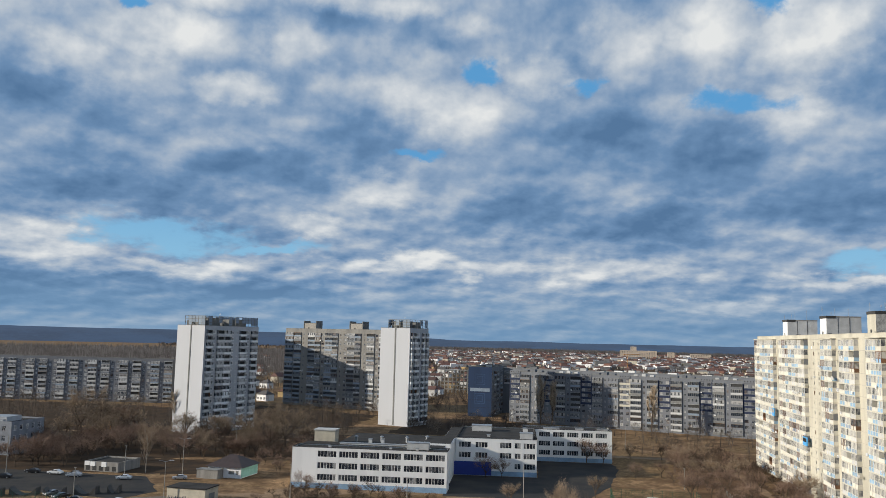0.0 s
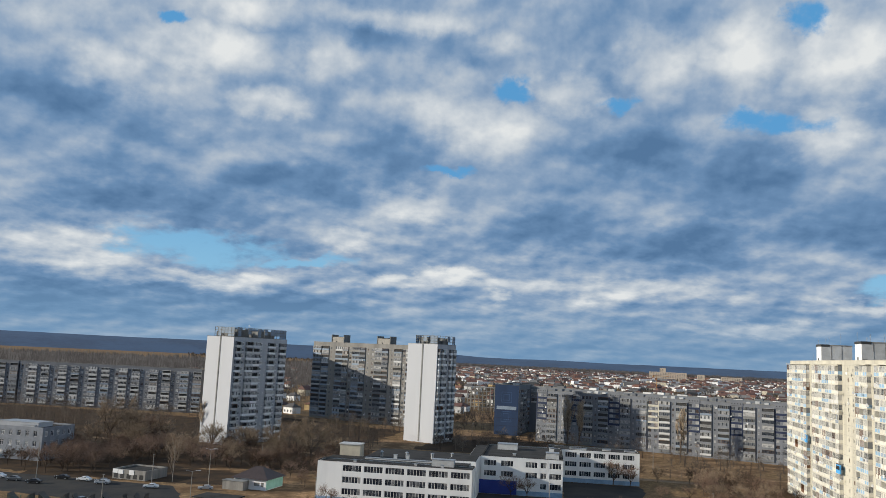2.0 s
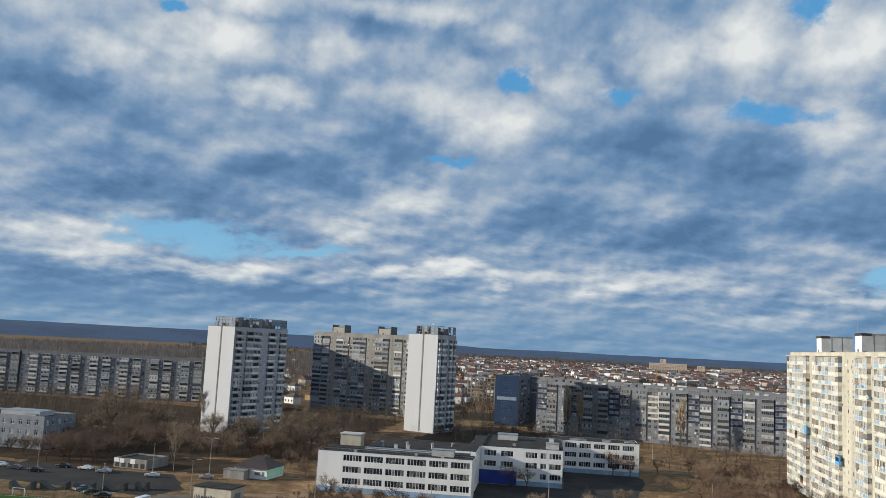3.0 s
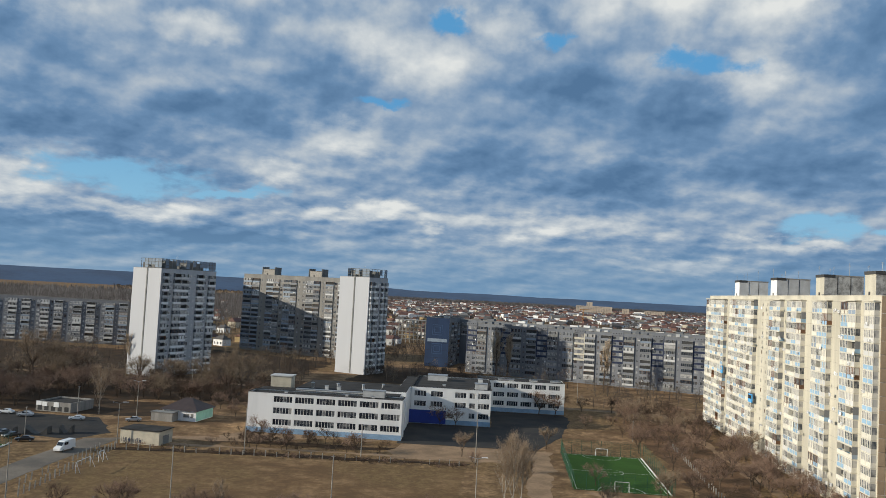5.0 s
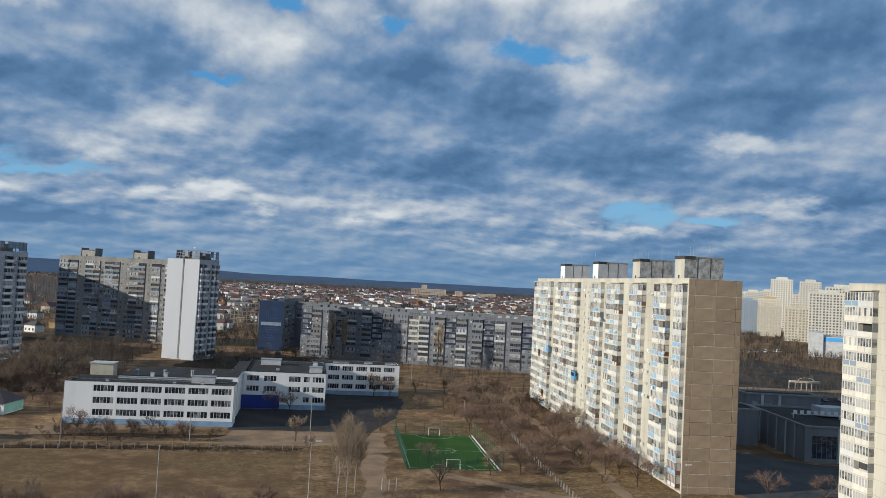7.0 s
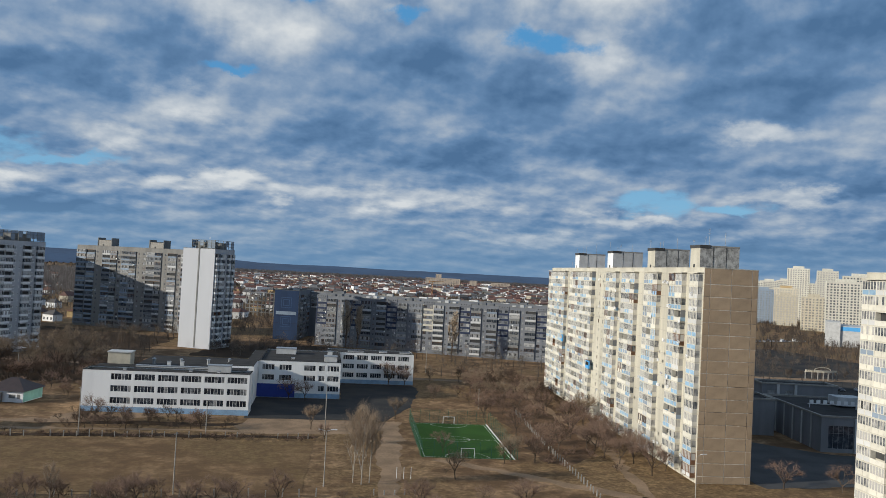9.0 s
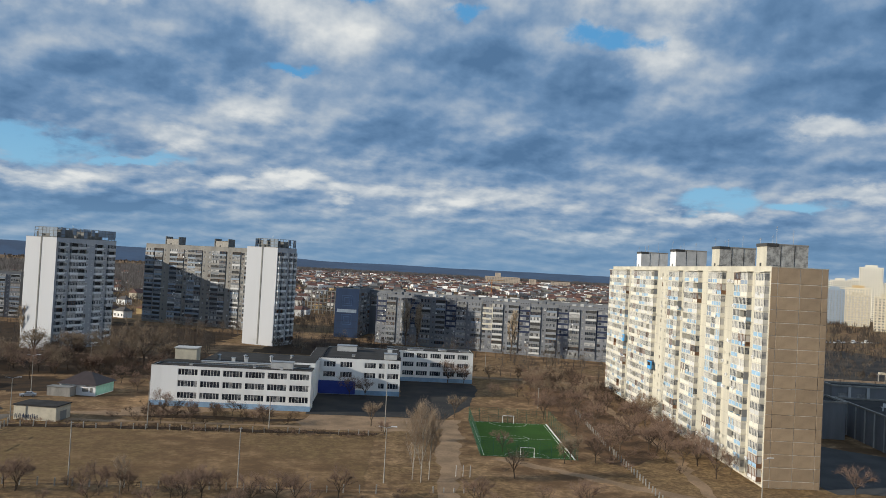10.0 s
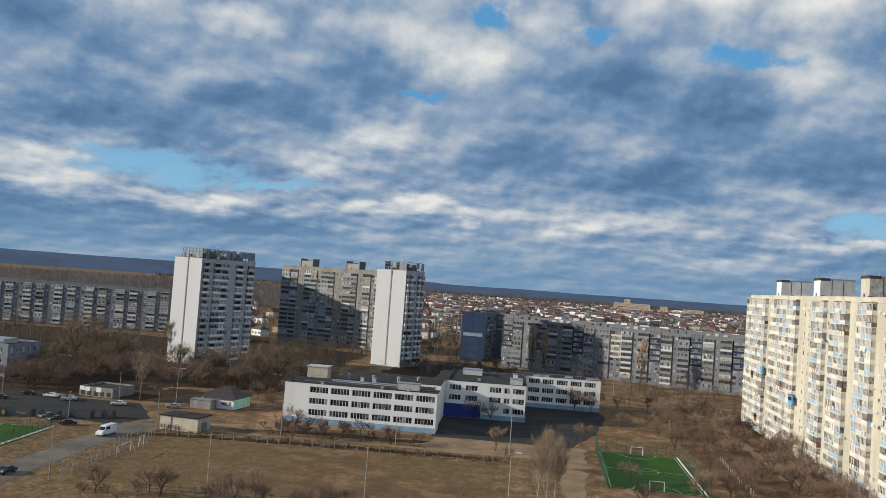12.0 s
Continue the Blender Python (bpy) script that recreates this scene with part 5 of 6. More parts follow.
for i in (0, 1, 3):
    bm = bmesh.new()
    box(bm, 0.2 + i * 2.5, 0.2 + i * 2.5 + 2.2, -0.12, -0.004, 1.9 + rng.uniform(-0.3, 0.3), 3.3 - rng.uniform(0, 0.3))
    part("fascia_panel", bm, M["white_paint"], th)
for i in range(5):
    bm = bmesh.new()
    box(bm, 0.8 + i * 2.9, 2.6 + i * 2.9, -0.05, -0.004, 0.3, 1.8)
    part("shutter", bm, M["dark"], th)

th = thing("school_building", "three-storey plastered building with tall windows, shade in its grey walls", "school", pose(-236, 282, 0, 0, 0, -4))
bm = bmesh.new()
cols = [(1.2 + 3.3 * i, 2.7 + 3.3 * i) for i in range(18)]
holes = [(a, b, z, z + 1.9) for z in (1.3, 4.8, 8.3) for a, b in cols]
wall_face(bm, 61, 0, 11.6, holes, Matrix.Identity(4))
rc = [(1.2 + 3.3 * i, 2.7 + 3.3 * i) for i in range(5)]
holes_r = [(a, b, z, z + 1.9) for z in (1.3, 4.8, 8.3) for a, b in rc]
wall_face(bm, 18, 0, 11.6, holes_r, side_matrix("right", 61, 18))
wall_face(bm, 18, 0, 11.6, [], side_matrix("left", 61, 18))
wall_face(bm, 61, 0, 11.6, [], side_matrix("back", 61, 18))
# bluish grey instead of pale, to carry the shade on these walls
part("wall", bm, M["mid_panel"], th)
for hs, sm in ((holes, Matrix.Identity(4)), (holes_r, side_matrix("right", 61, 18))):
    for a, b, c, e in hs:
        part("window", window_mesh(b - a, e - c, "white_frame", 2, True), None, th, m=sm @ pose(a, 0, c))
bm = bmesh.new()
box(bm, 0.02, 60.98, 0.02, 17.98, 10.7, 11.0)
part("roof", bm, M["bitumen"], th)
for x, y, w, d, h in ((40, 4, 16, 8, 1.6), (20, 6, 8, 6, 1.2), (50, 2, 6, 1.4, 0.8)):
    bm = bmesh.new()
    box(bm, x, x + w, y, y + d, 11.0, 11.0 + h)
    box(bm, x - 0.1, x + w + 0.1, y - 0.1, y + d + 0.1, 11.0 + h, 11.15 + h, 1)
    part("roof_box", bm, [M["tower_wall"], M["metal"]], th)

th = thing("bus_shelter", "small orange shelter by the path", "shelter", pose(-183, 358, 0))
bm = bmesh.new()
box(bm, 0, 4.5, 0, 0.2, 0, 3.4)
box(bm, 0, 0.2, -2, 0, 0, 3.4)
box(bm, -0.3, 4.8, -2.4, 0.3, 3.4, 3.7)
M["orange"] = mat("orange_paint", (0.62, 0.26, 0.05), 0.7, 0.2, 0.6, 6)
part("shell", bm, M["orange"], th)

# ---- vehicles ----
CARS = {}
M["tyre"] = mat("tyre_rubber", (0.02, 0.02, 0.02), 0.9, 0.2, 2, 10)
for nm, c in (("white", (0.75, 0.75, 0.74)), ("black", (0.02, 0.02, 0.022)), ("silver", (0.42, 0.43, 0.44)), ("grey", (0.12, 0.125, 0.13)), ("red", (0.30, 0.03, 0.03))):
    M["car_" + nm] = mat("car_paint_" + nm, c, 0.3, 0.05, 1, 8, bump=0, coat=0.5)


bm = bmesh.new()
tube(bm, (0, -0.012, 0), (0, 0.012, 0), 0.2, 0.2, 12)
rim_mesh = to_mesh("rim", bm, M["metal"])


def vehicle(x, y, turn, colour, van=False, label="", open_group="parked cars"):
    th = thing("van" if van else "car", label, "van" if van else "car", pose(x, y, 0.03, 0, 0, turn), open_group)
    L, W = (6.0, 2.0) if van else (4.4, 1.75)
    prof = [(-3.0, 0.4), (-3.0, 0.95), (-2.75, 1.25), (-2.1, 1.45), (-1.45, 2.35), (-1.1, 2.55), (2.9, 2.6), (3.0, 2.4), (3.0, 0.4)] if van else \
           [(-2.2, 0.35), (-2.22, 0.65), (-2.05, 0.82), (-1.05, 0.95), (-0.35, 1.42), (0.85, 1.46), (1.55, 1.0), (2.1, 0.95), (2.2, 0.7), (2.2, 0.35)]
    key = (colour, van)
    if key not in CARS:
        bm = bmesh.new()
        rows = []
        for s, k in ((-1, 1.0), (1, 1.0)):
            rows.append([bm.verts.new((px, s * W / 2 * (0.86 if pz > 1.2 else 1.0), pz)) for px, pz in prof])
        n = len(prof)
        bm.faces.new(rows[0]), bm.faces.new(rows[1][::-1])
        for i in range(n):
            j = (i + 1) % n
            bm.faces.new((rows[0][i], rows[1][i], rows[1][j], rows[0][j]))
        bmesh.ops.recalc_face_normals(bm, faces=bm.faces[:])
        bmesh.ops.bevel(bm, geom=bm.edges[:], offset=0.05, segments=1, affect="EDGES")
        body = to_mesh("body", bm, M["car_" + colour])
        wins = []
        for s in (-1, 1):
            yy = s * (W / 2 * 0.88 + (0.03 if van else 0.045))
            for a, b in (((-1.35, -0.75), (-0.65, 0.1)) if van else ((-0.75, 0.15), (0.22, 1.05))):
                z0, z1 = (1.55, 2.2) if van else (0.95, 1.33)
                bm = bmesh.new()
                box(bm, a, b, yy - 0.02, yy + 0.02, z0, z1)
                wins.append(to_mesh("side_window", bm, M["plain_glass"]))
        bm = bmesh.new()
        f = ((-2.02, 1.52), (-1.52, 2.28)) if van else ((-0.98, 1.0), (-0.42, 1.38))
        quad(bm, ((f[0][0] - 0.05, -W * 0.38, f[0][1]), (f[0][0] - 0.05, W * 0.38, f[0][1]), (f[1][0] - 0.05, W * 0.36, f[1][1]), (f[1][0] - 0.05, -W * 0.36, f[1][1])))
        wins.append(to_mesh("windscreen", bm, M["plain_glass"]))
        bm = bmesh.new()
        tube(bm, (0, -0.11, 0), (0, 0.11, 0), 0.34, 0.34, 14)
        CARS[key] = body, wins, to_mesh("wheel", bm, M["tyre"])
    body, wins, wheel = CARS[key]
    part("body", body, None, th)
    for w in wins:
        part(w.name.split(".")[0], w, None, th)
    for px in ((-1.9, 1.9) if van else (-1.35, 1.35)):
        for s in (-1, 1):
            wh = part("wheel", wheel, None, th, m=pose(px, s * (W / 2 - 0.08), 0.34))
            part("rim", rim_mesh, None, wh, m=pose(0, s * 0.115, 0))
    for s in (-1, 1):
        bm = bmesh.new()
        fx = -3.03 if van else -2.24
        box(bm, fx, fx + 0.06, s * W * 0.36 - 0.18, s * W * 0.36 + 0.18, 0.72, 0.9)
        part("headlight", bm, M["white_frame"], th)


vehicle(-98.1, 199.5, 82, "white", True, "white panel van on the asphalt road", "vans")
for x, y, t, c in ((-131.8, 218.4 + 24, 10, "silver"), (-147.3, 246.4, 5, "black"), (-139.5, 245.5, 0, "white"), (-133, 244.5, 5, "grey"), (-115.7, 241.5, 12, "white"), (-118, 211, 60, "black"), (-122, 214, 60, "grey"),
                   (-112.5, 207.5, 20, "black"), (-150, 236, 8, "black"), (-158, 238, 8, "grey"), (-97, 157, 85, "black"), (-100, 245, 20, "silver"), (-165, 241, 5, "white")):
    vehicle(x, y, t, c, False, {"silver": "silver", "black": "black", "white": "white", "grey": "dark grey", "red": "dark red"}[c] + " car parked on worn asphalt")

# ---- skate ramps beside the road ----
for x, y, w, turn in ((-133, 212, 7, 8), (-124, 213, 5, 10), (-118, 217, 6, 5), (-110, 220, 3, 8), (-140, 209, 6, 5)):
    th = thing("skate_ramp", "dark plywood skate ramp on asphalt", "skate ramp", pose(x, y, 0, 0, 0, turn), "skate ramps")
    bm = bmesh.new()
    cur = [(w * i / 8, 0.1 + 1.9 * (abs(i - 4) / 4) ** 2) for i in range(9)]
    for (xa, za), (xb, zb) in zip(cur, cur[1:]):
        quad(bm, ((xa, 0, za), (xb, 0, zb), (xb, 3, zb), (xa, 3, za)))
        quad(bm, ((xa, 0, 0), (xb, 0, 0), (xb, 0, zb), (xa, 0, za)))
        quad(bm, ((xb, 3, 0), (xa, 3, 0), (xa, 3, za), (xb, 3, zb)))
    quad(bm, ((0, 3, 0), (0, 0, 0), (0, 0, cur[0][1]), (0, 3, cur[0][1])))
    quad(bm, ((w, 0, 0), (w, 3, 0), (w, 3, cur[-1][1]), (w, 0, cur[-1][1])))
    bmesh.ops.remove_doubles(bm, verts=bm.verts[:], dist=0.001)
    part("ramp", bm, M["ply"], th)

# ---- low dark service building and what lies behind it ----
def service_block(x, y, deg, W, D, h, bays, label):
    th = thing("service_building", label, "building", pose(x, y, 0, 0, 0, deg), "service building")
    bm = bmesh.new()
    holes = [(a, b, 1.0, h - 2.2) for a, b in bays]
    wall_face(bm, W, 0, h, holes, Matrix.Identity(4), 0.4)
    for s in ("right", "left", "back"):
        wall_face(bm, W if s == "back" else D, 0, h, [], side_matrix(s, W, D))
    part("wall", bm, M["service_wall"], th)
    for a, b in bays:
        part("window", window_mesh(b - a, h - 3.2, "aged_frame", 5, True), None, th, m=pose(a, 0.1, 1.0))
        bm = bmesh.new()
        box(bm, b + 0.1, b + 1.0, -0.35, -0.004, 0, h)
        part("pilaster", bm, M["pale_panel"], th)
    bm = bmesh.new()
    box(bm, 0.35, W - 0.35, 0.35, D - 0.35, h - 0.5, h)
    part("roof", bm, M["bitumen"], th)
    bm = bmesh.new()
    for a in ((-0.3, W + 0.3, -0.3, 0.35), (-0.3, W + 0.3, D - 0.35, D + 0.3), (-0.3, 0.35, 0.35, D - 0.35), (W - 0.35, W + 0.3, 0.35, D - 0.35)):
        box(bm, a[0], a[1], a[2], a[3], h + 0.004, h + 0.5)
    part("roof_edge", bm, M["post"], th, "pale concrete roof edge")
    for i in range(1, int(D / 6)):
        bm = bmesh.new()
        box(bm, -0.2, -0.004, i * 6 - 0.3, i * 6 + 0.3, 0, h)
        part("pilaster", bm, M["pale_panel"], th)
    return th


sv = service_block(137, 208, -8, 60, 40, 9.5, [(2 + 8.2 * i, 9.0 + 8.2 * i) for i in range(7)], "low grey concrete service building with large windows")
service_block(118, 232, -8, 18, 14, 10.5, [], "blank grey concrete annex")
service_block(150, 262, -8, 26, 10, 11.5, [(2, 5), (8, 11)], "pale rooftop-height concrete annex")
bm = bmesh.new()
for i in range(7):
    box(bm, 3 + i * 2.0, 3 + i * 2.0 + 1.1, 14, 14.2, 11.2, 12.2)
box(bm, 2.5, 17.5, 14.2, 14.3, 11.0, 11.2)
box(bm, 3, 3.2, 14.2, 14.4, 10, 11.0), box(bm, 16.6, 16.8, 14.2, 14.4, 10, 11.0)
part("roof_sign", bm, M["white_paint"], sv, "row of plain pale bars as a roof sign")
for x, y, w, d in ((30, 12, 14, 8), (14, 20, 8, 6)):
    bm = bmesh.new()
    box(bm, x, x + w, y, y + d, 10.0, 12.6)
    part("roof_box", bm, M["pale_panel"], sv)
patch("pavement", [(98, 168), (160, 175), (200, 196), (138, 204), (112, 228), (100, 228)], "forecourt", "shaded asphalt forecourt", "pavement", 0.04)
patch("parking_lot", [(128, 285), (300, 285), (340, 440), (330, 560), (150, 560), (135, 400)], "dark_lot", "asphalt parking area with shade put into its dark colour", "pavement", 0.03)

th = thing("colonnade", "curved pale stone colonnade with arches", "colonnade", pose(240, 377, 0, 0, 0, -3))
for i in range(7):
    bm = bmesh.new()
    x, yy = 2.7 * i, 0.25 * (i - 3) ** 2
    tube(bm, (x, yy, 0), (x, yy, 3.6), 0.35, 0.3, 8)
    box(bm, x - 0.5, x + 0.5, yy - 0.5, yy + 0.5, 3.6, 3.8)
    part("column", bm, M["raw_concrete"], th)
for i in range(6):
    bm = bmesh.new()
    x, x2, ya, yb = 2.7 * i, 2.7 * (i + 1), 0.25 * (i - 3) ** 2, 0.25 * (i - 2) ** 2
    for z0, z1, o in ((3.8, 4.5, 0.45), (4.5, 4.8, 0.65)):
        vs = box(bm, x, x2, -o, o, z0, z1)
        for v in vs:
            v.co.y += ya + (yb - ya) * (v.co.x - x) / (x2 - x)
    part("beam", bm, M["beige_panel"], th)
bm = bmesh.new()
for i in range(9):
    a, b = math.pi * i / 9, math.pi * (i + 1) / 9
    quad(bm, [(8.1 + r * math.cos(t), 1.0, 4.8 + 1.6 * r / 4.5 * math.sin(t)) for r, t in ((3.9, a), (4.5, a), (4.5, b), (3.9, b))])
part("pediment", bm, M["beige_panel"], th)

th = thing("shopping_hall", "large pale-grey clad hall with a blue stripe", "building", pose(410, 622, 0, 0, 0, -33))
bm = bmesh.new()
box(bm, 0, 11, 0, 40, 0, 20)
box(bm, 11.02, 95, 2, 50, 0, 17)
part("wall", bm, M["pale_panel"], th)
bm = bmesh.new()
box(bm, 11.2, 95.2, 1.9, 1.98, 13.2, 16.4)
part("blue_stripe", bm, M["bright_blue"], th, "bright-blue fascia stripe")
bm = bmesh.new()
box(bm, 30, 60, 15, 40, 17.02, 19.5)
part("roof_plant", bm, M["grey_dark"], th)


def far_tower(x, y, deg, W, D, floors, seed, label, wall="beige_panel", cap=True, top_col=None):
    rng = random.Random(seed)
    th = thing("apartment_building", label, "apartment building", pose(x, y, 0, 0, 0, deg), "distant towers")
    H_ = floors * 3.0 + 2
    bm = bmesh.new()
    for side, w in (("front", W), ("left", D)):
        n = max(3, round(w / 3.4))
        holes = []
        for f in range(floors):
            for i in range(n):
                a = w * (i + 0.22) / n
                b = w * (i + (0.8 if i % 3 else 0.66)) / n
                holes.append((a, b, 1.2 + 3 * f, 2.9 + 3 * f))
        wall_face(bm, w, 0, H_, holes, side_matrix(side, W, D), 0.5)
    for side in ("right", "back"):
        wall_face(bm, D if side == "right" else W, 0, H_, [], side_matrix(side, W, D))
    part("wall", bm, M[wall], th)
    bm = bmesh.new()
    box(bm, 0.5, W - 0.5, 0.5, D - 0.5, 0.1, H_ - 0.3)
    part("glazing", bm, M["glass_pale"], th, "dark window glass behind the openings")
    bm = bmesh.new()
    box(bm, W * 0.25, W * 0.75, D * 0.25, D * 0.75, H_ - 0.3, H_ + 3.2)
    part("roof_house", bm, M[top_col or wall], th)
    return th


def at_bearing(az, dist):
    return dist * math.sin(radians(az)), dist * math.cos(radians(az))


# the grey-blue wall of one block stands in for its shade
for az, dist, W, D, fl, lab, wall in ((31.05, 1300, 30, 22, 25, "tall pale residential tower far away", "cream_white"), (32.8, 1260, 27, 20, 24, "tall pale residential tower far away", "cream_white"), (33.35, 980, 40, 17, 18, "pale slab tower far away", "cream_white"),
                                      (30.3, 1110, 28, 18, 12, "pale residential block far away", "beige_panel"), (31.95, 1010, 25, 16, 12, "pale residential block far away", "beige_panel"), (30.3, 1190, 30, 18, 15, "residential block with an ochre attic", "beige_panel"),
                                      (29.1, 1150, 24, 16, 14, "residential block with shade put into its bluish walls", "grey_blue_panel"), (29.4, 1500, 30, 20, 19, "distant tall white residential tower", "cream_white"), (30.4, 1600, 26, 20, 20, "distant tall white residential tower", "cream_white"),
                                      (32.4, 1300, 30, 20, 18, "distant tall white residential tower", "cream_white"), (34.3, 1090, 38, 18, 21, "distant tall pale residential tower", "cream_white"), (28.6, 1400, 24, 18, 18, "distant tall white residential tower", "cream_white")):
    x, y = at_bearing(az, dist)
    far_tower(x, y, -30, W, D, fl, int(az * 10), lab, wall, top_col="yellow_wall" if "ochre" in lab else None)

# ---- unfinished concrete frame ----
th = thing("concrete_frame", "unfinished five-storey concrete frame building", "building", pose(-62, 690, 0, 0, 0, -10))
for f in range(6):
    bm = bmesh.new()
    box(bm, 0, 24, 0, 12, 3.2 * f + 2.9, 3.2 * f + 3.2)
    part("slab", bm, M["raw_concrete"], th)
for f in range(6):
    for i in range(8):
        for yy in (0.3, 11.3):
            bm = bmesh.new()
            box(bm, 0.2 + i * 3.3, 0.75 + i * 3.3, yy, yy + 0.5, 3.2 * f - (0 if f else 0.1), 3.2 * f + 2.9)
            part("column", bm, M["raw_concrete"], th)

# ---- the town of low houses, woods and far blocks ----
ROOFS = []
for i, c in enumerate(((0.14, 0.07, 0.055), (0.10, 0.055, 0.045), (0.20, 0.19, 0.18), (0.19, 0.09, 0.06), (0.10, 0.09, 0.085))):
    ROOFS.append(mat("roof_tiles", c, 0.8, 0.3, 0.4, 5, rand=0.4))
WALLS = [M["white_paint"], M["beige_panel"], M["yellow_wall"], M["pale_panel"]]
_hm = {}


def house_meshes(k):
    if k not in _hm:
        rng = random.Random(k)
        w, d, h, r = rng.uniform(8, 13), rng.uniform(7, 10), rng.uniform(3, 6.2), rng.uniform(2.2, 4)
        b1 = bmesh.new()
        box(b1, -w / 2, w / 2, -d / 2, d / 2, -0.1, h)
        b2 = bmesh.new()
        o = 0.5
        e = [b2.verts.new(p) for p in ((-w / 2 - o, -d / 2 - o, h), (w / 2 + o, -d / 2 - o, h), (w / 2 + o, d / 2 + o, h), (-w / 2 - o, d / 2 + o, h))]
        q = w * 0.5 if k % 2 else w * 0.22
        a, b = b2.verts.new((-q, 0, h + r)), b2.verts.new((q, 0, h + r))
        for f in ((e[0], e[1], b, a), (e[1], e[2], b), (e[2], e[3], a, b), (e[3], e[0], a), (e[3], e[2], e[1], e[0])):
            b2.faces.new(f)
        wins = []
        for i in range(3):
            b3 = bmesh.new()
            x = -w / 2 + w * (i + 0.5) / 3
            box(b3, x - 0.6, x + 0.6, -d / 2 - 0.05, -d / 2 - 0.004, 1.0, 2.5)
            wins.append(to_mesh("window", b3, M["glass"]))
        b4 = bmesh.new()
        box(b4, q * 0.4, q * 0.4 + 0.7, 0.3, 1.0, h + r * 0.5, h + r + 0.9)
        _hm[k] = to_mesh("wall", b1, WALLS[k % 4]), to_mesh("roof", b2, ROOFS[k % 5]), wins, to_mesh("chimney", b4, M["grey_warm"])
    return _hm[k]


_ht = random.Random(31)
spots = []
for _ in range(6000):
    if len(spots) >= 280:
        break
    az, dist = _ht.uniform(-23, 17), _ht.uniform(575, 1250)
    x, y = at_bearing(az, dist)
    if -75 < x < -20 and 670 < y < 720 or x < -190 and y < 640 or any((x - a) ** 2 + (y - b) ** 2 < 330 for a, b in spots):
        continue
    if y < 640 and -160 < x < 150:
        continue
    spots.append((x, y))
    k = _ht.randrange(20)
    wall, roof, wins, chim = house_meshes(k)
    th = thing("house", "low private house with a pitched roof and pale walls", "house", pose(x, y, 0, 0, 0, _ht.choice((0, 90)) + _ht.uniform(-15, 15) - 20), "town houses")
    part("wall", wall, None, th)
    part("chimney", chim, None, part("roof", roof, None, th))
    for w in wins if dist < 760 else ():
        part("window", w, None, th)

verts, faces, mi = [], [], []
for _ in range(5200):
    az = _ht.uniform(-24, 40)
    dist = 1250 + 2650 * _ht.random() ** 0.8
    x, y = at_bearing(az, dist)
    if 27.5 < az and dist < 1700 or az < -12 and dist > 1900:
        continue
    w, d, h, r, t = _ht.uniform(9, 17), _ht.uniform(8, 12), _ht.uniform(3, 7), _ht.uniform(2, 4), _ht.uniform(-0.5, 0.5)
    if _ht.random() < 0.04:
        w, h, r = w * 2.2, h * 1.5, 0.3
    k, c, s = len(verts), math.cos(t), math.sin(t)
    for px, py, pz in ((-w / 2, -d / 2, 0), (w / 2, -d / 2, 0), (w / 2, d / 2, 0), (-w / 2, d / 2, 0), (-w / 2, -d / 2, h), (w / 2, -d / 2, h), (w / 2, d / 2, h), (-w / 2, d / 2, h), (-w / 2 * 0.8, 0, h + r), (w / 2 * 0.8, 0, h + r)):
        verts.append((x + px * c - py * s, y + px * s + py * c, pz))
    wm, rm = _ht.choice((0, 0, 0, 1, 2)), 3 + _ht.choice((0, 0, 1, 2, 3, 4))
    for f, m_ in (((0, 1, 5, 4), wm), ((1, 2, 6, 5), wm), ((2, 3, 7, 6), wm), ((3, 0, 4, 7), wm), ((4, 5, 9, 8), rm), ((6, 7, 8, 9), rm), ((5, 6, 9), rm), ((7, 4, 8), rm)):
        faces.append(tuple(k + i for i in f)), mi.append(m_)
me = bpy.data.meshes.new("far_houses")
me.from_pydata(verts, [], faces)
for m_ in (M["white_paint"], M["beige_panel"], M["grey_warm"], *ROOFS):
    me.materials.append(m_)
me.polygons.foreach_set("material_index", mi)
tagged(new("far_houses", me), "sea of distant low houses with red, brown and grey roofs", "houses", kind="stuff")


def haze_wood(name, label, zones, seed, tone="far_twig"):
    """Far bare woods: crowds of thin upright blades."""
    rng = random.Random(seed)
    verts, faces, mi = [], [], []
    for a0, a1, d0, d1, n, h0, h1 in zones:
        for _ in range(n):
            az, dist = rng.uniform(a0, a1), rng.uniform(d0, d1)
            x, y = at_bearing(az, dist)
            h, m_ = rng.uniform(h0, h1), rng.choice((0, 0, 1))
            for _k in range(9):
                px, w, z = x + rng.gauss(0, h * 0.22), rng.uniform(0.12, 0.35) * dist / 1500, h * rng.uniform(0.55, 1.0)
                k = len(verts)
                lean = rng.gauss(0, h * 0.10)
                verts += [(px - w, y, 0), (px + w, y, 0), (px + w + lean, y, z * 0.7), (px + lean * 1.3, y, z), (px - w + lean, y, z * 0.65)]
                faces.append((k, k + 1, k + 2, k + 3, k + 4)), mi.append(m_)
    me = bpy.data.meshes.new(name)
    me.from_pydata(verts, [], faces)
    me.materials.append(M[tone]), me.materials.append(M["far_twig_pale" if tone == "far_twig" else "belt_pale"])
    me.polygons.foreach_set("material_index", mi)
    tagged(new(name, me), label, "woods", kind="stuff")


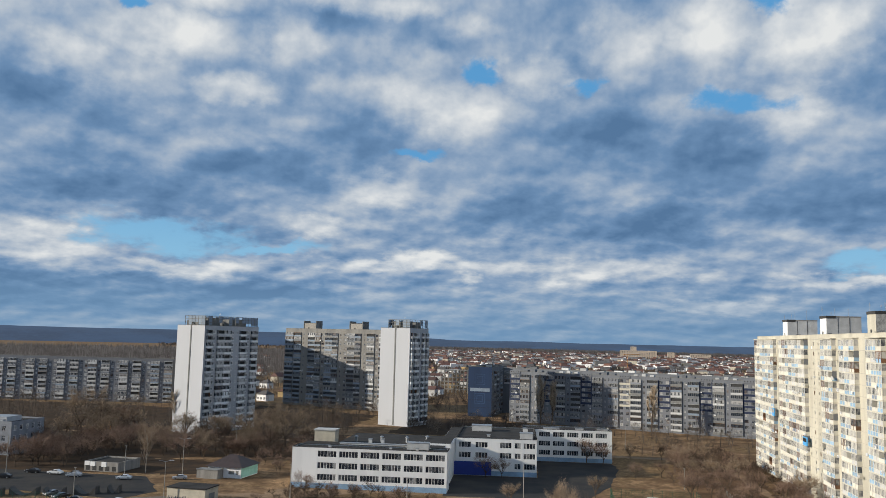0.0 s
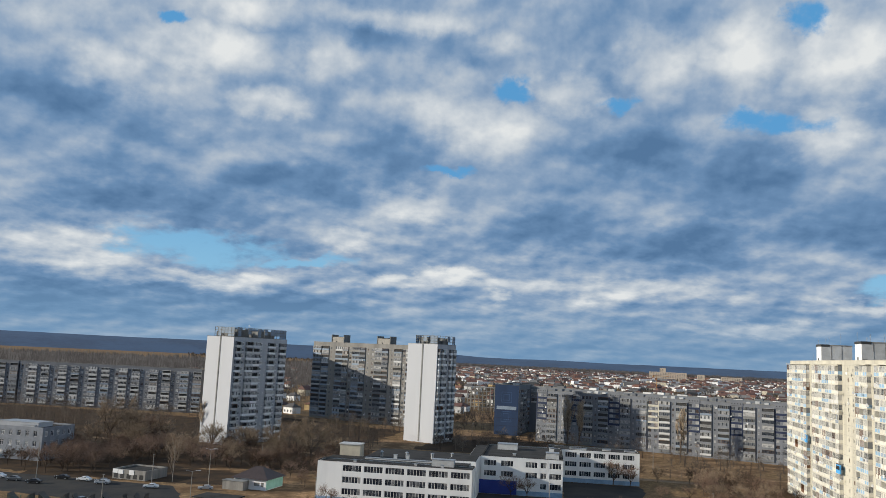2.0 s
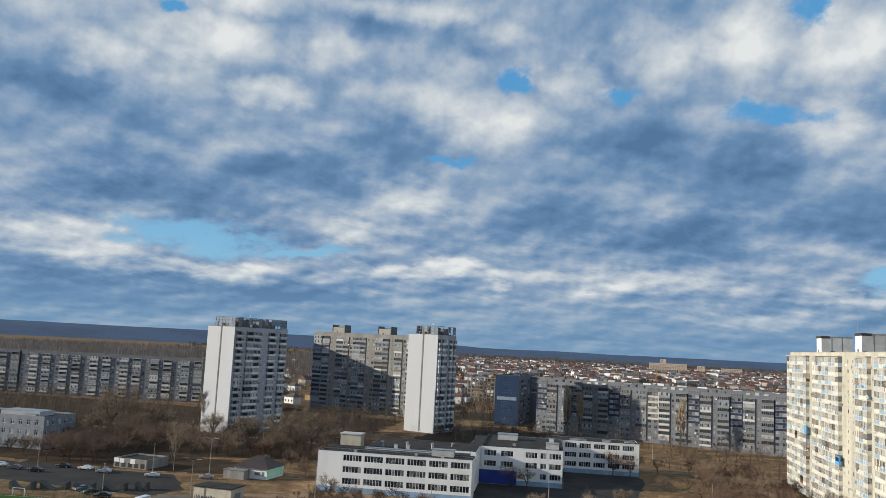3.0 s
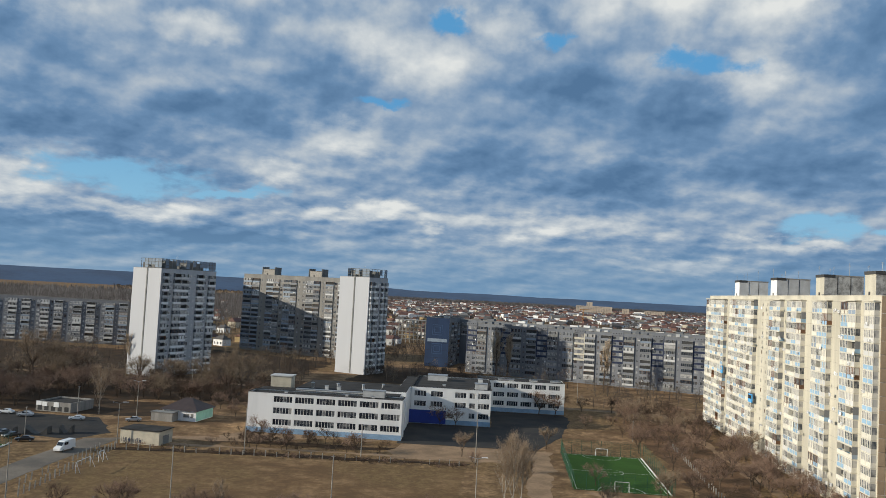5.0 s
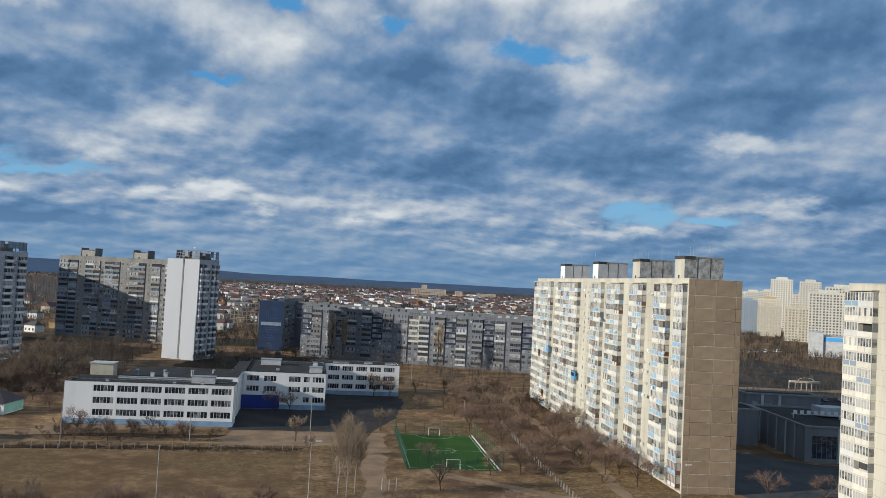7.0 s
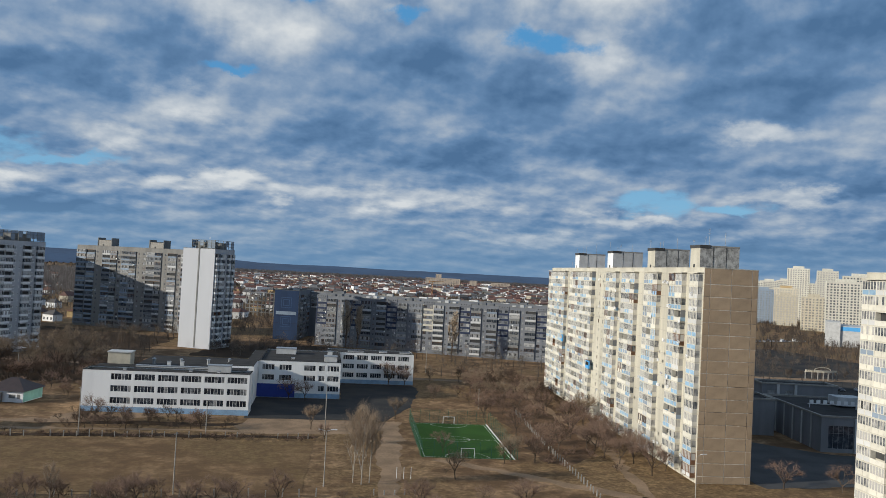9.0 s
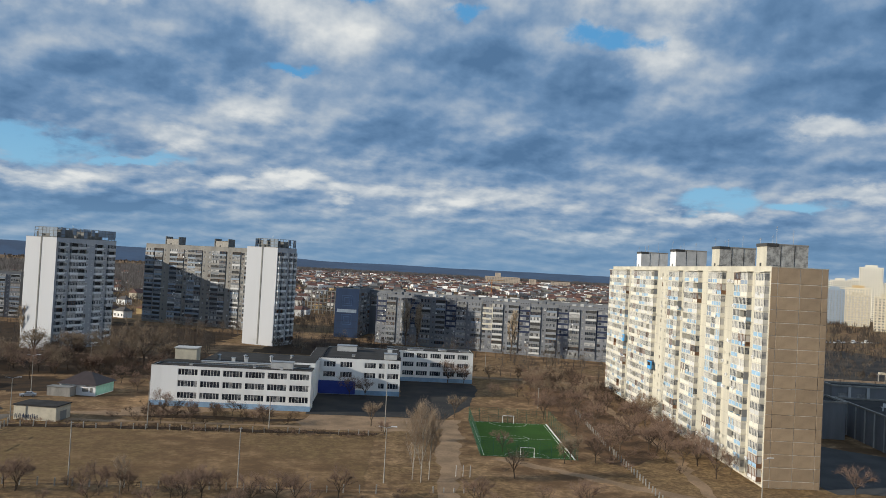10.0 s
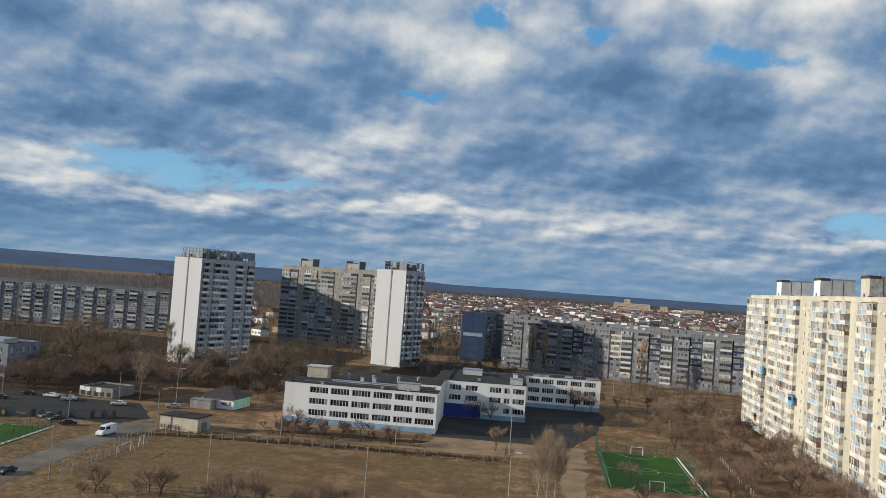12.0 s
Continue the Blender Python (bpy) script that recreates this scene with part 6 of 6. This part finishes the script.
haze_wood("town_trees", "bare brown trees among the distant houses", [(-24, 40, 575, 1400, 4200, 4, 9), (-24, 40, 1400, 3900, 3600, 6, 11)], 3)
haze_wood("tree_belt", "long belt of bare woodland, greyed for distance haze", [(-42, -12, 900, 2200, 4200, 14, 22), (-12, 20, 3300, 4000, 2600, 14, 20), (-42, -20, 640, 900, 700, 6, 12), (20, 45, 1900, 3900, 1500, 10, 16)], 4, "belt_twig_haze")
for az, dist, W, fl, lab in ((7.1, 2600, 110, 6, "long pale-yellow distant building"), (10.2, 2700, 22, 5, "pale distant low building"), (11.7, 2750, 62, 4, "pale distant long low building"), (7.8, 2620, 18, 9, "pale stair block of a distant building")):
    x, y = at_bearing(az, dist)
    th = thing("apartment_building", lab, "building", pose(x, y, 0, 0, 0, -8), "far long buildings")
    bm = bmesh.new()
    holes = [(a, a + 2.2, 1.5 + 4 * f, 3.6 + 4 * f) for f in range(fl) for a in [2 + 5 * i for i in range(int(W / 5) - 1)]]
    wall_face(bm, W, 0, fl * 4 + 2, holes, Matrix.Identity(4), 0.6)
    for s in ("right", "left", "back"):
        wall_face(bm, W if s == "back" else 16, 0, fl * 4 + 2, [], side_matrix(s, W, 16))
    part("wall", bm, M["brick_pale"], th)
    bm = bmesh.new()
    box(bm, 0.7, W - 0.7, 0.7, 15.5, 0.1, fl * 4 + 1.5)
    part("core", bm, M["glass_pale"], th)
th = thing("tower_crane", "orange tower crane over the houses", "crane", pose(*at_bearing(7.6, 1500), 0, 0, 0, 20))
bm = bmesh.new()
for px in (-0.8, 0.6):
    for py in (-0.8, 0.6):
        box(bm, px, px + 0.25, py, py + 0.25, 0, 26)
for i in range(13):
    box(bm, -0.8, 0.85, -0.8, -0.6, 2 * i, 2 * i + 0.25)
part("mast", bm, M["orange"], th)
bm = bmesh.new()
box(bm, -7, 24, -0.3, 0.3, 26, 26.9)
box(bm, -7, -5, -0.8, 0.8, 24.5, 26)
part("jib", bm, M["orange"], th)

# ---- paths and worn strips ----
patch("path", [(12, 150), (16, 150), (20, 190), (24.5, 236), (20, 236), (15, 195)], "path", "pale trodden path beside the pitch", "path", 0.035, rough=0.8)
patch("path", [(28, 189), (30, 191), (70, 158), (67, 156)], "path", "narrow trodden dirt path", "path", 0.03, rough=0.6)
patch("path", [(66, 155), (69, 155), (76, 200), (78, 300), (75, 300), (73, 200)], "path", "pale asphalt path along the block", "path", 0.03, rough=0.6)
patch("path", [(-95, 222), (-60, 224), (-40, 236), (-22, 236), (-22, 239), (-66, 239), (-70, 228), (-95, 226)], "path", "pale path to the school entrance", "path", 0.03, rough=0.6)
patch("path", [(-200, 352), (-95, 345), (-70, 300), (-66, 300), (-90, 350), (-200, 357)], "path", "pale path under the trees", "path", 0.03, rough=0.6)
patch("path", [(30, 330), (130, 318), (130, 322), (30, 335)], "path", "pale dry strip behind the school", "path", 0.03, rough=0.6)
patch("parking", [(-175, 226), (-104, 214), (-98, 226), (-112, 248), (-175, 252)], "asphalt", "worn asphalt parking area, darkened to stand for shade", "pavement", 0.025)

# ---- roofs along the lower edge ----
for x0, x1, y0, h in ((-62, -46, 119.5, 4.0), (-36, -15, 121.5, 4.0)):
    th = thing("garage_row", "row of garages with a dark roof and white edge", "garage", pose(x0, y0, 0), "garage rows")
    bm = bmesh.new()
    box(bm, 0, x1 - x0, 0, 6.5, 0, h)
    part("wall", bm, M["grey_warm"], th)
    bm = bmesh.new()
    box(bm, -0.2, x1 - x0 + 0.2, -0.2, 6.3, h, h + 0.2)
    part("roof", bm, M["bitumen"], th)
    bm = bmesh.new()
    box(bm, -0.25, x1 - x0 + 0.25, 6.32, 6.7, h, h + 0.35)
    part("roof_edge", bm, M["white_paint"], th, "white painted roof edge")

# ---- dark soil under the trees, shade put into its colour ----
patch("leaf_litter", [(-212, 256), (-142, 256), (-140, 272), (-112, 290), (-72, 300), (-72, 372), (-120, 368), (-150, 352), (-212, 372)], "litter", "leaf litter under bare trees with shade in its dark colour", "ground", 0.015, rough=1.2)
patch("leaf_litter", [(-60, 384), (4, 380), (6, 448), (-28, 470), (-48, 460)], "litter", "leaf litter under bare bushes with shade in its dark colour", "ground", 0.015, rough=1.2)
patch("leaf_litter", [(54, 190), (60, 186), (76, 210), (80, 312), (58, 320), (55, 260)], "litter_thin", "leaf litter beneath the grove with shade in its colour", "ground", 0.015, rough=1.0)
# ---- parked vehicles far off ----
_pv = random.Random(12)
for i in range(16):
    f = i / 15
    vehicle(350 + 64 * f + _pv.uniform(-1, 1), 628 + 30 * f, 60 + _pv.uniform(-20, 20), _pv.choice(("white", "white", "silver", "grey")), i % 4 == 0, "pale vehicle in a distant parking row", "distant parked vehicles")
for i in range(14):
    vehicle(222 + 9 * (i % 7) + _pv.uniform(-0.5, 0.5), 312 + 24 * (i // 7) + 1.5 * (i % 7), 80 + _pv.uniform(-6, 6), _pv.choice(("black", "grey", "silver", "white")), False, "car parked in the shaded lot", "distant parked vehicles")
far_grove([(255, 440, 470, 560, 130, 4, 7, None), (290, 480, 560, 680, 130, 5, 8, None), (150, 320, 300, 330, 14, 4, 7, None)], "distant_grove", "bare trees round the far parking lots")
patch("leaf_litter", [(-165, 250), (-100, 254), (-96, 276), (-112, 286), (-165, 274)], "litter", "leaf litter under bare trees with shade in its dark colour", "ground", 0.018, rough=1.2)
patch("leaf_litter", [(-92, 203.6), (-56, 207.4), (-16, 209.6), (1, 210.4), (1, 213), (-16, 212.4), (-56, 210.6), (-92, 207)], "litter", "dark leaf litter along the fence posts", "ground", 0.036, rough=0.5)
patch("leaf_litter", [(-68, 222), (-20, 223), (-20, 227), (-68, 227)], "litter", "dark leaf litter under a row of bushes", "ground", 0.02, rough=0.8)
patch("path", [(-84, 214), (-20, 216.5), (10, 217), (10, 219.5), (-20, 219), (-84, 216.5)], "path", "pale trodden path along the fence", "path", 0.028, rough=0.5)
# pale colour stands for sun on the ground past the block's shadow
patch("path", [(150, 350), (196, 346), (216, 344), (222, 352), (206, 366), (150, 362)], "path", "strip of paving behind the block, sunlight in its pale colour", "path", 0.045, rough=0.5)
patch("path", [(206, 374), (300, 372), (300, 382), (206, 384)], "path", "dry grass strip in front of the colonnade", "path", 0.045, rough=0.8)
far_grove([(190, 300, 390, 470, 60, 3, 6, None), (225, 330, 384, 400, 24, 1.5, 3, None)], "park_trees", "small bare trees behind the colonnade")
patch("path", [(-20, 214.5), (4, 215.5), (20, 222), (22, 235.5), (-18, 235.5)], "path", "sandy trodden ground before the school yard", "path", 0.034, rough=0.9)
grove("dark", -62, -20, 219, 229, 10, 3, 4.8)
grove("bush", -88, 2, 206.5, 210.5, 50, 0.9, 1.9, group="bare bushes")
# dark sheets that stand for the heavy shade over the left ground
patch("leaf_litter", [(-360, 262), (-215, 262), (-208, 374), (-150, 374), (-160, 478), (-300, 492), (-440, 488)], "litter", "leaf litter under bare trees with shade in its dark colour", "ground", 0.012, rough=1.5)
patch("leaf_litter", [(-150, 380), (-80, 400), (-78, 470), (-160, 515)], "litter", "leaf litter under bare trees with shade in its dark colour", "ground", 0.012, rough=1.5)
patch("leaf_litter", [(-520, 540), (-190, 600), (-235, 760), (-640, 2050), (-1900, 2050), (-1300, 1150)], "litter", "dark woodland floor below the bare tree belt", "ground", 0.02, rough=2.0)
